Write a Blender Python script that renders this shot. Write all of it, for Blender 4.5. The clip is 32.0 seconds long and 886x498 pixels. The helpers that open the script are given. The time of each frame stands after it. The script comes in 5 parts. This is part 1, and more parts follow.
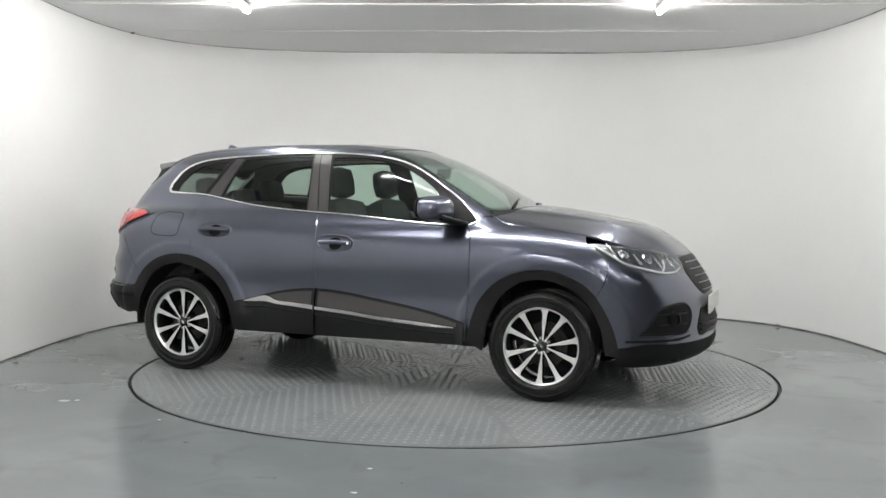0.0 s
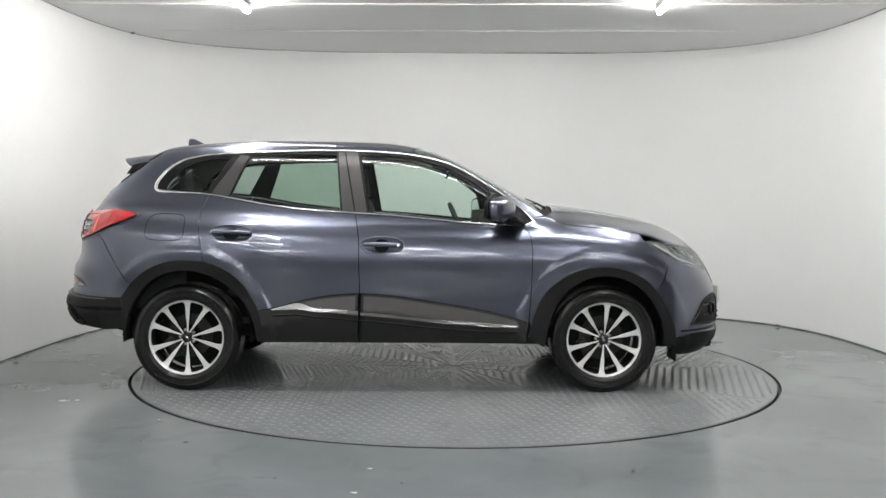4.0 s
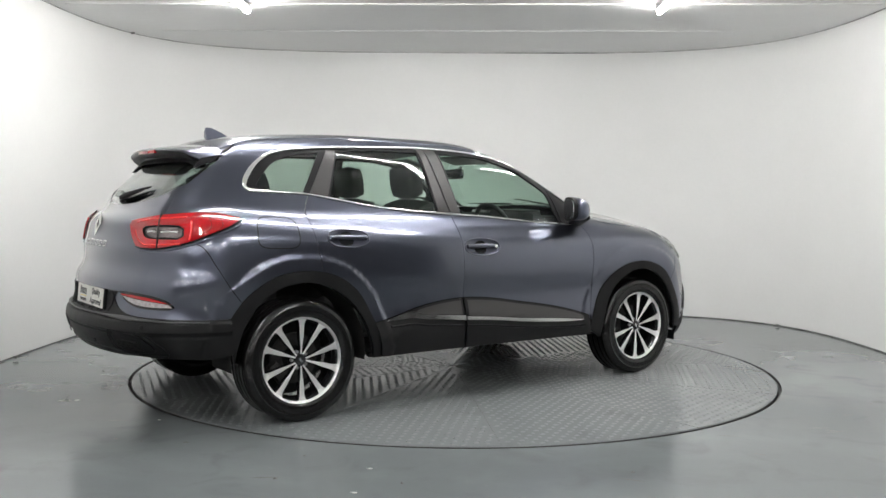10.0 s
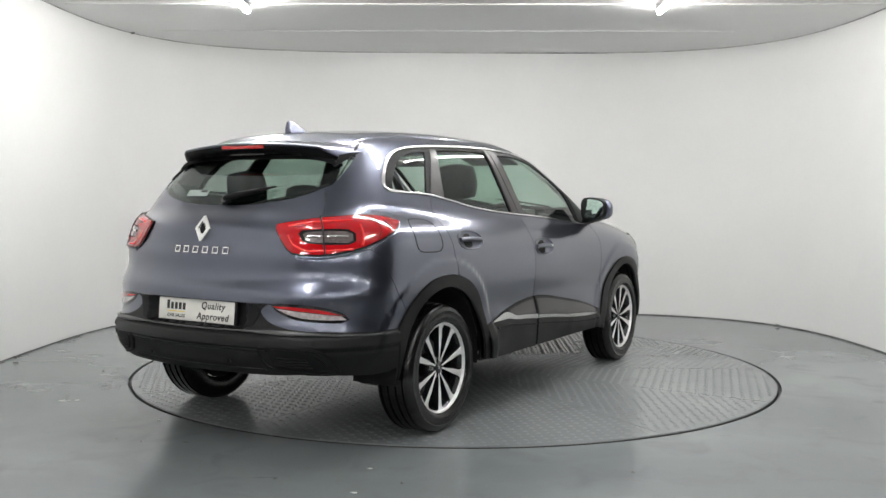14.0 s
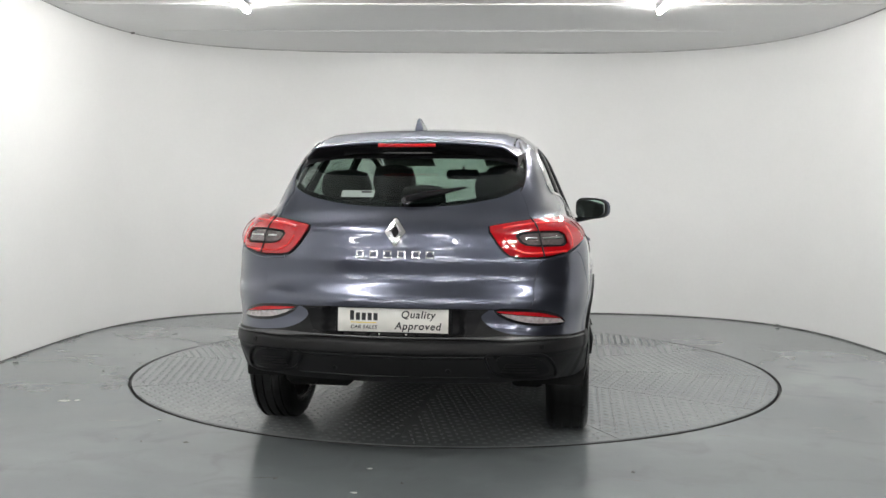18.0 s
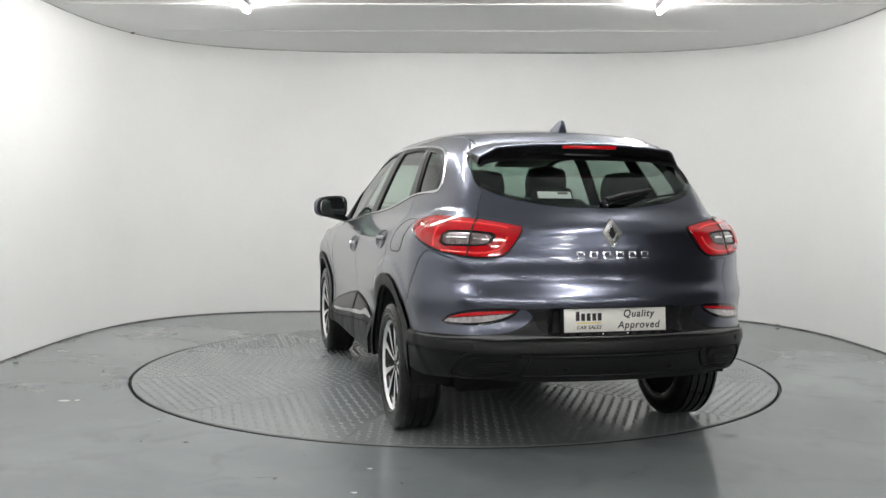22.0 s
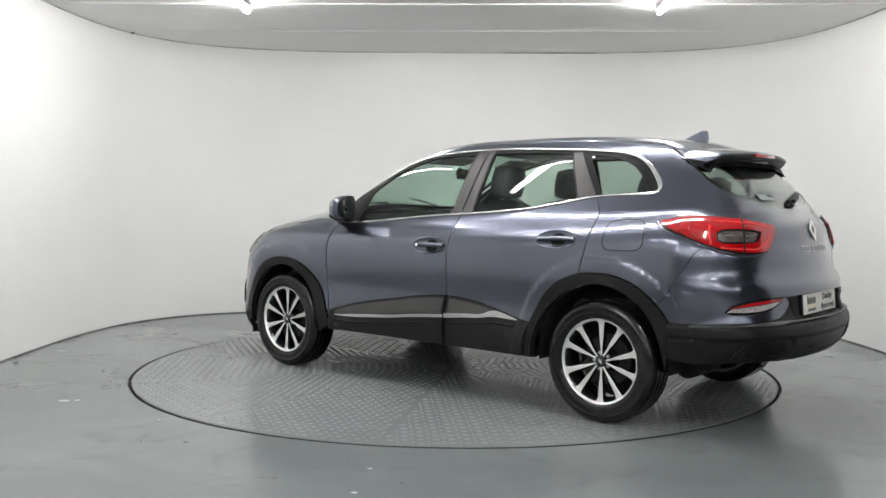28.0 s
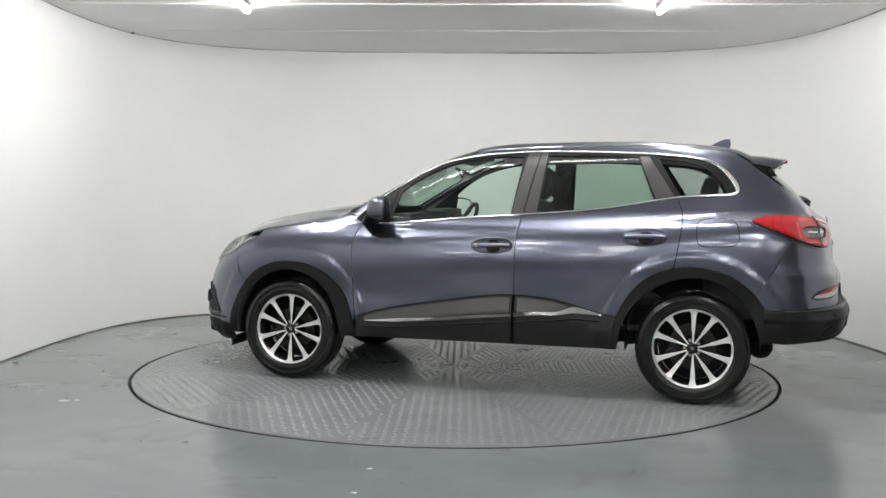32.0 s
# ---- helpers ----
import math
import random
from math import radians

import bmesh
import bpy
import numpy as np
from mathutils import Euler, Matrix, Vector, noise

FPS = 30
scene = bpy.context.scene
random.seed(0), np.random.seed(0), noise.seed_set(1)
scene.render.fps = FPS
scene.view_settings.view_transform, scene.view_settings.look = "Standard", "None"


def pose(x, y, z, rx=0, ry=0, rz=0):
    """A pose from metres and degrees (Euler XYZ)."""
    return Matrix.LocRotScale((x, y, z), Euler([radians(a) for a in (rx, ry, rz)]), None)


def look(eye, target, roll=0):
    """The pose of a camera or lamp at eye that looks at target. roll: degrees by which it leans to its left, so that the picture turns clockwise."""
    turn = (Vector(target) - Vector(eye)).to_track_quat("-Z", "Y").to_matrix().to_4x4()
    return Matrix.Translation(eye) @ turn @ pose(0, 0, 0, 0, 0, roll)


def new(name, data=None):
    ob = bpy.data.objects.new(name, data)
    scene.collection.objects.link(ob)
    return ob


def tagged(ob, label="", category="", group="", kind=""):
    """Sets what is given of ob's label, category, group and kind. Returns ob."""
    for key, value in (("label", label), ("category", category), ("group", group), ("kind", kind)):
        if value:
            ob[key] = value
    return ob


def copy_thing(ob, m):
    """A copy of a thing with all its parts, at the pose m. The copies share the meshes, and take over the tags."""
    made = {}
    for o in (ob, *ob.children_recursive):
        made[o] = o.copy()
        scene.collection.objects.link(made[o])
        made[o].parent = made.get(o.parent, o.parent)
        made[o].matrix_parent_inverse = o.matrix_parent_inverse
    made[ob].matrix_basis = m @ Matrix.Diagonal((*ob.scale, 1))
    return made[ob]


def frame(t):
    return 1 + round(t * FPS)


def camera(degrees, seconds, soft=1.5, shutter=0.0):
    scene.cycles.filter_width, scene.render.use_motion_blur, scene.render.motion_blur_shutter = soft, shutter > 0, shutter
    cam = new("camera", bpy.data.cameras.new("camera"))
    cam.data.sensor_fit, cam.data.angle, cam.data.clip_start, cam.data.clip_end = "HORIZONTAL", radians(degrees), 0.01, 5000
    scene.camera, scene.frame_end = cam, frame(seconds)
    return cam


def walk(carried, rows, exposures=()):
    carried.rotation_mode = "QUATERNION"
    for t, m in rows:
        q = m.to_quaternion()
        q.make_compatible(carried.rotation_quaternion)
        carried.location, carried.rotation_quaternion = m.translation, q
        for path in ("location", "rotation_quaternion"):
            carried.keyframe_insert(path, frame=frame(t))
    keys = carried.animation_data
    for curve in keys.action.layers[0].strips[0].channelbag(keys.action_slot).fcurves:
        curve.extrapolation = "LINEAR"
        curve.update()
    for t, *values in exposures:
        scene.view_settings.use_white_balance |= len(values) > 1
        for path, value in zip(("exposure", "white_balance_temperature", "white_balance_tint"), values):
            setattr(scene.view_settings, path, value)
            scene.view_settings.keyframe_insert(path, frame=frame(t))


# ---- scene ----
# Camera: stands still before the turntable.
cam = camera(51.19, 32.0, soft=1.5)
EYE = (0.0, -6.770, 1.219)
STAND = look(EYE, (-0.0827, -0.0685, 0.8689), roll=0.41)
walk(cam, [(0.0, STAND), (32.0, STAND)])

# ---- world and light ----
CEIL = 2.82
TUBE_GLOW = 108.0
HALL_GLOW = 85.0
world = bpy.data.worlds.new("world")
scene.world = world
world.use_nodes = True
world.node_tree.nodes["Background"].inputs[0].default_value = (0.8, 0.85, 0.9, 1)
world.node_tree.nodes["Background"].inputs[1].default_value = 0.05
scene.view_settings.exposure = 0.0


def spin(t):
    """Turn of the table in degrees at t seconds."""
    return -21.43 + t * (5.54238 + t * (0.0435632 + t * (-0.00278743 + t * (6.87728e-5 - 5.05776e-7 * t))))


# ---- materials ----
def material(name, color=(0.5, 0.5, 0.5), rough=0.5, metal=0.0, coat=0.0, emit=0.0, trans=0.0, ior=1.45):
    m = bpy.data.materials.new(name)
    m.use_nodes = True
    b = m.node_tree.nodes["Principled BSDF"]
    b.inputs["Base Color"].default_value = (*color, 1)
    b.inputs["Roughness"].default_value = rough
    b.inputs["Metallic"].default_value = metal
    b.inputs["Coat Weight"].default_value = coat
    b.inputs["Coat Roughness"].default_value = 0.03
    b.inputs["IOR"].default_value = ior
    b.inputs["Transmission Weight"].default_value = trans
    if emit:
        b.inputs["Emission Color"].default_value = (*color, 1)
        b.inputs["Emission Strength"].default_value = emit
    return m
def nodes_of(m):
    t = m.node_tree
    return t.nodes, t.links, t.nodes["Principled BSDF"]


def grain(m, scale=8.0, amount=0.15, bump=0.0, fine=120.0, rough=0.0, dist=0.002):
    """Uneven tone at two scales, fine relief and uneven gloss, in metres of the object's own space."""
    n, l, b = nodes_of(m)
    co = n.new("ShaderNodeTexCoord")
    big, small = n.new("ShaderNodeTexNoise"), n.new("ShaderNodeTexNoise")
    big.inputs["Scale"].default_value, big.inputs["Detail"].default_value = scale, 6
    small.inputs["Scale"].default_value, small.inputs["Detail"].default_value = fine, 4
    for q in (big, small):
        l.new(co.outputs["Object"], q.inputs["Vector"])
    mix = n.new("ShaderNodeMath")
    mix.operation = "MULTIPLY_ADD"
    l.new(small.outputs["Fac"], mix.inputs[0])
    mix.inputs[1].default_value = 0.4
    l.new(big.outputs["Fac"], mix.inputs[2])
    ramp = n.new("ShaderNodeMapRange")
    ramp.inputs["From Min"].default_value, ramp.inputs["From Max"].default_value = 0.45, 0.95
    ramp.inputs["To Min"].default_value, ramp.inputs["To Max"].default_value = 1 - amount, 1 + amount
    l.new(mix.outputs[0], ramp.inputs["Value"])
    c = b.inputs["Base Color"].default_value[:]
    tone = n.new("ShaderNodeVectorMath")
    tone.operation = "SCALE"
    tone.inputs[0].default_value = c[:3]
    l.new(ramp.outputs["Result"], tone.inputs["Scale"])
    l.new(tone.outputs["Vector"], b.inputs["Base Color"])
    if rough:
        r = n.new("ShaderNodeMapRange")
        base = b.inputs["Roughness"].default_value
        r.inputs["From Min"].default_value, r.inputs["From Max"].default_value = 0.35, 0.65
        r.inputs["To Min"].default_value, r.inputs["To Max"].default_value = max(base - rough, 0.02), base + rough
        l.new(big.outputs["Fac"], r.inputs["Value"])
        l.new(r.outputs["Result"], b.inputs["Roughness"])
    if bump:
        k = n.new("ShaderNodeBump")
        k.inputs["Strength"].default_value, k.inputs["Distance"].default_value = bump, dist
        l.new(small.outputs["Fac"], k.inputs["Height"])
        l.new(k.outputs["Normal"], b.inputs["Normal"])
    return m


def pane(name, tint, gloss=1.0):
    """Thin clear glass: tinted light passes, and Fresnel gives the gloss."""
    m = bpy.data.materials.new(name)
    m.use_nodes = True
    n, l = m.node_tree.nodes, m.node_tree.links
    n.remove(n["Principled BSDF"])
    t, g, f, x = n.new("ShaderNodeBsdfTransparent"), n.new("ShaderNodeBsdfGlossy"), n.new("ShaderNodeLayerWeight"), n.new("ShaderNodeMixShader")
    t.inputs[0].default_value = (*tint, 1)
    g.inputs["Roughness"].default_value = 0.01
    g.inputs["Color"].default_value = (gloss, gloss, gloss, 1)
    f.inputs["Blend"].default_value = 0.5
    p, q = n.new("ShaderNodeMath"), n.new("ShaderNodeMath")
    p.operation, q.operation = "POWER", "MULTIPLY_ADD"
    p.inputs[1].default_value = 4.0
    q.inputs[1].default_value, q.inputs[2].default_value = 0.85, 0.035
    l.new(f.outputs["Facing"], p.inputs[0])
    l.new(p.outputs[0], q.inputs[0])
    l.new(q.outputs[0], x.inputs[0])
    l.new(t.outputs[0], x.inputs[1])
    l.new(g.outputs[0], x.inputs[2])
    l.new(x.outputs[0], n["Material Output"].inputs["Surface"])
    return m


M_PAINT = material("metallic paint", (0.112, 0.120, 0.158), 0.28, 1.0, 1.0)
grain(M_PAINT, 3.0, 0.02, 0.03, 900.0, 0.0, 0.0003)
M_PAINT.node_tree.nodes["Principled BSDF"].inputs["Coat Roughness"].default_value = 0.012
M_CLAD = grain(material("satin dark plastic", (0.011, 0.011, 0.0115), 0.42), 6, 0.12, 0.15, 500, 0.06, 0.0005)
M_BLACK = grain(material("black plastic", (0.008, 0.008, 0.009), 0.5), 6, 0.15, 0.1, 400, 0.05, 0.0005)
M_LENS = pane("clear lamp cover", (0.97, 0.98, 0.98), 0.45)
M_DARKCHROME = grain(material("smoked chrome", (0.50, 0.51, 0.52), 0.18, 1.0), 30, 0.3, 0.2, 60, 0.05, 0.004)
M_LAMPBED = grain(material("grey lamp bed", (0.16, 0.16, 0.165), 0.3, 0.7), 20, 0.2)
M_DEEP = material("deep black plastic", (0.006, 0.006, 0.007), 0.4)
M_GLOSSBLACK = material("gloss black", (0.008, 0.008, 0.010), 0.08, 0.0, 0.5)
M_PILLAR = grain(material("satin grey trim", (0.034, 0.032, 0.032), 0.36), 5, 0.06, 0.0, 300)
M_EDGE = grain(material("satin grey bumper edge", (0.11, 0.11, 0.11), 0.32, 0.3), 5, 0.06, 0.0, 300)
M_CHROME = grain(material("bright metal", (0.78, 0.78, 0.77), 0.16, 1.0), 9, 0.05, 0, 300, 0.04)
M_BLADE = grain(material("satin bright trim", (0.40, 0.40, 0.40), 0.20, 1.0), 9, 0.05, 0, 300, 0.04)
M_GAP = material("panel gap", (0.006, 0.006, 0.007), 0.7)
M_RED = material("red lens", (0.42, 0.004, 0.008), 0.08, 0.0, 1.0)
M_REDBRIGHT = material("bright red guide", (0.85, 0.03, 0.03), 0.15, 0.0, 1.0)
M_RIBRED = material("dark red rib", (0.16, 0.003, 0.004), 0.2, 0.0, 1.0)
M_CLEARLAMP = grain(material("clear lamp", (0.16, 0.13, 0.13), 0.15, 0.3, 1.0), 60, 0.35, 0.3, 200, 0, 0.002)
M_REFLECTOR = grain(material("clear reflector", (0.48, 0.43, 0.43), 0.15, 0.2, 1.0), 60, 0.35, 0.3, 200, 0, 0.002)
M_STRIP = material("white light strip", (0.62, 0.63, 0.62), 0.2, 0.3, 0.6)
M_GLASS = pane("clear glass", (0.80, 0.90, 0.845))
M_TINT = pane("tinted glass", (0.58, 0.70, 0.63))
M_DARKTINT = pane("dark tinted glass", (0.64, 0.70, 0.67))
M_BACKFACE = bpy.data.materials.new("inner glass face")
M_BACKFACE.use_nodes = True
M_BACKFACE.node_tree.nodes.remove(M_BACKFACE.node_tree.nodes["Principled BSDF"])
M_BACKFACE.node_tree.links.new(M_BACKFACE.node_tree.nodes.new("ShaderNodeBsdfTransparent").outputs[0], M_BACKFACE.node_tree.nodes["Material Output"].inputs["Surface"])
M_MIRROR = material("mirror", (0.85, 0.87, 0.88), 0.02, 1.0)
M_TYRE = grain(material("tyre rubber", (0.005, 0.005, 0.005), 0.22), 20, 0.15, 0.03, 260, 0.02, 0.0003)
M_ALLOY = grain(material("machined alloy", (0.86, 0.85, 0.84), 0.42, 0.85), 12, 0.05, 0.05, 900, 0.05, 0.0004)
M_RIMBLACK = material("gloss black rim", (0.010, 0.010, 0.011), 0.22, 0.0, 0.6)
M_STEEL = grain(material("brushed steel", (0.42, 0.41, 0.40), 0.38, 1.0), 30, 0.2, 0.1, 400, 0.1)
M_IRON = grain(material("cast iron", (0.035, 0.034, 0.033), 0.6, 0.4), 30, 0.3, 0.2, 300)
M_IRONBLACK = grain(material("undersealed metal", (0.012, 0.012, 0.012), 0.75), 10, 0.3, 0.3, 200)
M_LINING = grain(material("grey headliner", (0.30, 0.30, 0.29), 0.9), 20, 0.08, 0.2, 600)
M_CLOTH = grain(material("dark seat cloth", (0.045, 0.045, 0.047), 0.85), 14, 0.2, 0.3, 500)
M_DASH = grain(material("dark dash plastic", (0.02, 0.02, 0.022), 0.55), 14, 0.15, 0.2, 400)
M_PLATEWHITE = grain(material("plate white", (0.72, 0.71, 0.66), 0.3, 0, 0.3), 20, 0.05, 0, 300)
M_INK = material("black ink", (0.012, 0.012, 0.014), 0.5)
M_YELLOW = material("yellow ink", (0.75, 0.55, 0.05), 0.5)
M_STICKER = material("pale sticker", (0.28, 0.33, 0.30), 0.5)
for q, level in ((M_BLACK, 0.18), (M_CLAD, 0.24), (M_TYRE, 0.45), (M_IRONBLACK, 0.2), (M_DEEP, 0.2)):
    q.node_tree.nodes["Principled BSDF"].inputs["Specular IOR Level"].default_value = level
# ---- form of the car body: x forwards, y to the left, z up, origin on the ground midway between the axles ----
def spline(*knots):
    """A natural cubic through (x, y) knots, going on straight beyond them."""
    xs, ys = (np.array(c, float) for c in zip(*knots))
    n, h = len(xs), np.diff(xs)
    a, r = np.eye(n), np.zeros(n)
    for i in range(1, n - 1):
        a[i, i - 1:i + 2] = h[i - 1], 2 * (h[i - 1] + h[i]), h[i]
        r[i] = 6 * ((ys[i + 1] - ys[i]) / h[i] - (ys[i] - ys[i - 1]) / h[i - 1])
    m = np.linalg.solve(a, r)
    s0 = (ys[1] - ys[0]) / h[0] - h[0] * m[1] / 6
    s1 = (ys[-1] - ys[-2]) / h[-1] + h[-1] * m[-2] / 6

    def at(x):
        x = np.asarray(x, float)
        i = np.clip(np.searchsorted(xs, x) - 1, 0, n - 2)
        q = np.clip(x, xs[0], xs[-1])
        p, w = q - xs[i], h[i]
        b = (ys[i + 1] - ys[i]) / w - w * (2 * m[i] + m[i + 1]) / 6
        v = ys[i] + p * (b + p * (m[i] / 2 + p * (m[i + 1] - m[i]) / (6 * w)))
        return v + np.minimum(x - xs[0], 0) * s0 + np.maximum(x - xs[-1], 0) * s1
    return at


def smax(a, b, k):
    h = np.maximum(k - np.abs(a - b), 0)
    return np.maximum(a, b) + h * h / (4 * k)


ROOF_LINE = spline((-2.1, 1.495), (-1.79, 1.538), (-1.545, 1.576), (-1.31, 1.604), (-0.99, 1.624), (-0.67, 1.629), (-0.3, 1.625), (-0.04, 1.613),
                   (0.12, 1.587), (0.28, 1.543), (0.4, 1.491), (0.6, 1.388), (0.9, 1.218), (1.2, 1.04))
BONNET_LINE = spline((0.3, 1.20), (0.9, 1.185), (1.15, 1.172), (1.4, 1.138), (1.64, 1.095), (1.84, 1.043), (1.99, 0.983), (2.1, 0.912), (2.25, 0.80))
GREEN_PLAN = spline((-2.0, 0.66), (-1.575, 0.752), (-0.8, 0.795), (-0.25, 0.802), (0.4, 0.797), (0.88, 0.778), (1.2, 0.75))
GREEN_TAIL = spline((1.1, -2.085), (1.28, -1.955), (1.4, -1.83), (1.56, -1.66))
LOW_PLAN = spline((-2.3, 0.74), (-1.9, 0.862), (-1.5, 0.897), (-1.0, 0.902), (0.0, 0.893), (0.9, 0.895), (1.4, 0.898), (1.9, 0.845), (2.3, 0.70))
LOW_SIDE = spline((0.2, -0.05), (0.35, -0.022), (0.5, -0.018), (0.62, -0.02), (0.75, -0.004), (0.86, -0.003), (0.94, -0.018), (1.01, -0.042), (1.07, -0.075), (1.12, -0.112), (1.2, -0.19))
LOW_TAIL = spline((0.25, -2.03), (0.32, -2.13), (0.39, -2.21), (0.48, -2.26), (0.56, -2.264), (0.62, -2.235), (0.68, -2.222), (0.74, -2.222), (0.78, -2.214), (0.82, -2.190), (0.86, -2.176), (0.91, -2.173), (0.95, -2.170),
                  (0.99, -2.160), (1.04, -2.154), (1.08, -2.150), (1.12, -2.128), (1.15, -2.095), (1.2, -2.03))
LOW_NOSE = spline((0.2, 2.1), (0.27, 2.21), (0.375, 2.245), (0.57, 2.235), (0.72, 2.2), (0.81, 2.165), (0.9, 2.12), (1.0, 2.04))

BELT_RISE = spline((-2.2, 0.13), (-1.4, 0.11), (-0.8, 0.065), (0.0, 0.025), (0.9, 0.0), (1.6, 0.0))


def form(x, y, z):
    """Below nought within the body, above it outside, about in metres."""
    y = np.abs(y)
    q = np.clip((z - 0.75) / 0.35, 0, 1)
    side = y - LOW_PLAN(x) - LOW_SIDE(z - BELT_RISE(x) * q * q * (3 - 2 * q))
    for wheel in (-1.323, 1.323):
        r = np.hypot(x - wheel, z - 0.36)
        side = side - 0.010 / (1 + np.exp(np.clip((r - 0.553) / 0.0055, -40, 40)))
    side = side + 0.10 * np.clip((0.50 - z) / 0.2, 0, 1) * np.clip((-1.65 - x) / 0.3, 0, 1)
    top = z - BONNET_LINE(x) + 0.085 * (y / 0.7) ** 2
    low = smax(side, top, 0.14)
    low = smax(low, LOW_TAIL(z) - 0.006 + 0.27 * y * y - x, 0.25)
    low = smax(low, x - LOW_NOSE(z) + 0.41 * y * y, 0.25)
    up = np.maximum(z - 1.1, -0.05)
    glass = y - GREEN_PLAN(x) + 0.40 * up + 0.10 * up ** 2
    roof = (z - ROOF_LINE(x) + 0.034 * (y / 0.55) ** 2) * 0.92
    green = smax(glass, roof, 0.13)
    green = smax(green, (GREEN_TAIL(np.maximum(z, 1.08)) + 0.22 * y * y - x) * 0.75, 0.10)
    green = smax(green, 1.03 - z, 0.03)
    return -smax(-low, -green, 0.04)


def rays(u, v, chart):
    """Start and way of the rays by which a chart meets the body. side: u runs along the flank and round both ends, v is the height. top: u is x, v is y."""
    u, v = np.asarray(u, float), np.asarray(v, float)
    if chart == "top":
        return np.stack([u, v, 0 * u + 0.75], -1), np.stack([0 * u, 0 * u, 0 * u + 1], -1)
    back, fore = np.minimum(u + 1.4, 0) / 0.85, np.maximum(u - 1.4, 0) / 0.85
    a = np.pi / 2 - back - fore
    return np.stack([np.clip(u, -1.4, 1.4), 0 * u, v], -1), np.stack([np.cos(a), np.sin(a), 0 * u], -1)


def on_body(u, v, chart="side", out=0.0):
    """Points of the body at (u, v), lifted by out, and their normals."""
    o, w = rays(u, v, chart)
    hi = np.full(o.shape[0], 1.3)
    lo = hi.copy()
    found = np.zeros(len(hi), bool)
    for s in np.linspace(1.3, 0.0, 53)[1:]:
        q = o + w * s
        inside = form(q[:, 0], q[:, 1], q[:, 2]) < 0
        lo = np.where(found, lo, s)
        found |= inside
        hi = np.where(found, hi, s)
    for _ in range(18):
        mid = (lo + hi) / 2
        q = o + w * mid[:, None]
        inside = form(q[:, 0], q[:, 1], q[:, 2]) < 0
        lo, hi = np.where(inside, mid, lo), np.where(inside, hi, mid)
    p = o + w * ((lo + hi) / 2)[:, None]
    n = gradient(p)
    return p + n * np.asarray(out, float).reshape(-1, 1), n


def gradient(p):
    e = 2e-3
    g = [form(*(p + np.eye(3)[k] * e).T) - form(*(p - np.eye(3)[k] * e).T) for k in range(3)]
    n = np.stack(g, -1)
    return n / np.linalg.norm(n, axis=1)[:, None]


# ---- mesh tools ----
def link(name, me, mat, parent=None, label=""):
    for m in (mat if isinstance(mat, (list, tuple)) else [mat]):
        me.materials.append(m)
    ob = new(name, me)
    if parent:
        ob.parent = parent
    if label:
        ob["label"] = label
    return ob


def raw(name, verts, faces, mat, parent=None, label="", smooth=False, normals=None):
    me = bpy.data.meshes.new(name)
    me.from_pydata([tuple(v) for v in verts], [], [tuple(f) for f in faces])
    if smooth:
        me.shade_smooth()
    if normals is not None:
        me.shade_smooth()
        me.normals_split_custom_set_from_vertices([tuple(n) for n in normals])
    return link(name, me, mat, parent, label)


def part(name, bm, mat, parent=None, label="", smooth=40):
    me = bpy.data.meshes.new(name)
    bmesh.ops.recalc_face_normals(bm, faces=bm.faces)
    bm.to_mesh(me)
    bm.free()
    if smooth:
        me.shade_smooth()
        me.set_sharp_from_angle(angle=radians(smooth))
    return link(name, me, mat, parent, label)


def curve_through(pts, step=0.02, closed=True, sharp=()):
    """Points every step along a rounded line through pts; at the places named in sharp it turns a corner."""
    pts = np.array(pts, float)
    n = len(pts)
    out = []
    for i in range(n if closed else n - 1):
        j = (i + 1) % n
        p, q = pts[i], pts[j]
        a = pts[i - 1] if (closed or i > 0) else p
        b = pts[(i + 2) % n] if (closed or i + 2 < n) else q
        d = np.linalg.norm(q - p)
        ti = (q - p) if i in sharp else tangent(a, p, q) * d
        tj = (q - p) if j in sharp else tangent(p, q, b) * d
        m = max(1, int(round(d / step)))
        s = np.arange(m) / m
        s = s[:, None]
        out.append((2 * s**3 - 3 * s**2 + 1) * p + (s**3 - 2 * s**2 + s) * ti + (3 * s**2 - 2 * s**3) * q + (s**3 - s**2) * tj)
    if not closed:
        out.append(pts[-1:])
    return np.concatenate(out)


def tangent(a, p, b):
    da, db = np.linalg.norm(p - a), np.linalg.norm(b - p)
    if da < 1e-9 or db < 1e-9:
        return (b - a) / max(da + db, 1e-9)
    t = (p - a) / da * db + (b - p) / db * da
    return t / (da + db)


def within(p, loops):
    """Which of the points p lie inside the loops (even-odd)."""
    ins = np.zeros(len(p), bool)
    for q in loops:
        a, b = q, np.roll(q, -1, 0)
        for (x0, y0), (x1, y1) in zip(a, b):
            if y0 == y1:
                continue
            c = ((y0 > p[:, 1]) != (y1 > p[:, 1])) & (p[:, 0] < (x1 - x0) * (p[:, 1] - y0) / (y1 - y0) + x0)
            ins ^= c
    return ins


def inset(loop, d):
    """A closed loop drawn in by d."""
    a = np.roll(loop, 1, 0)
    b = np.roll(loop, -1, 0)
    t = b - a
    t /= np.linalg.norm(t, axis=1)[:, None] + 1e-12
    area = np.sum(loop[:, 0] * np.roll(loop[:, 1], -1) - np.roll(loop[:, 0], -1) * loop[:, 1])
    nrm = np.stack([-t[:, 1], t[:, 0]], -1) * (1 if area > 0 else -1)
    return loop + nrm * d


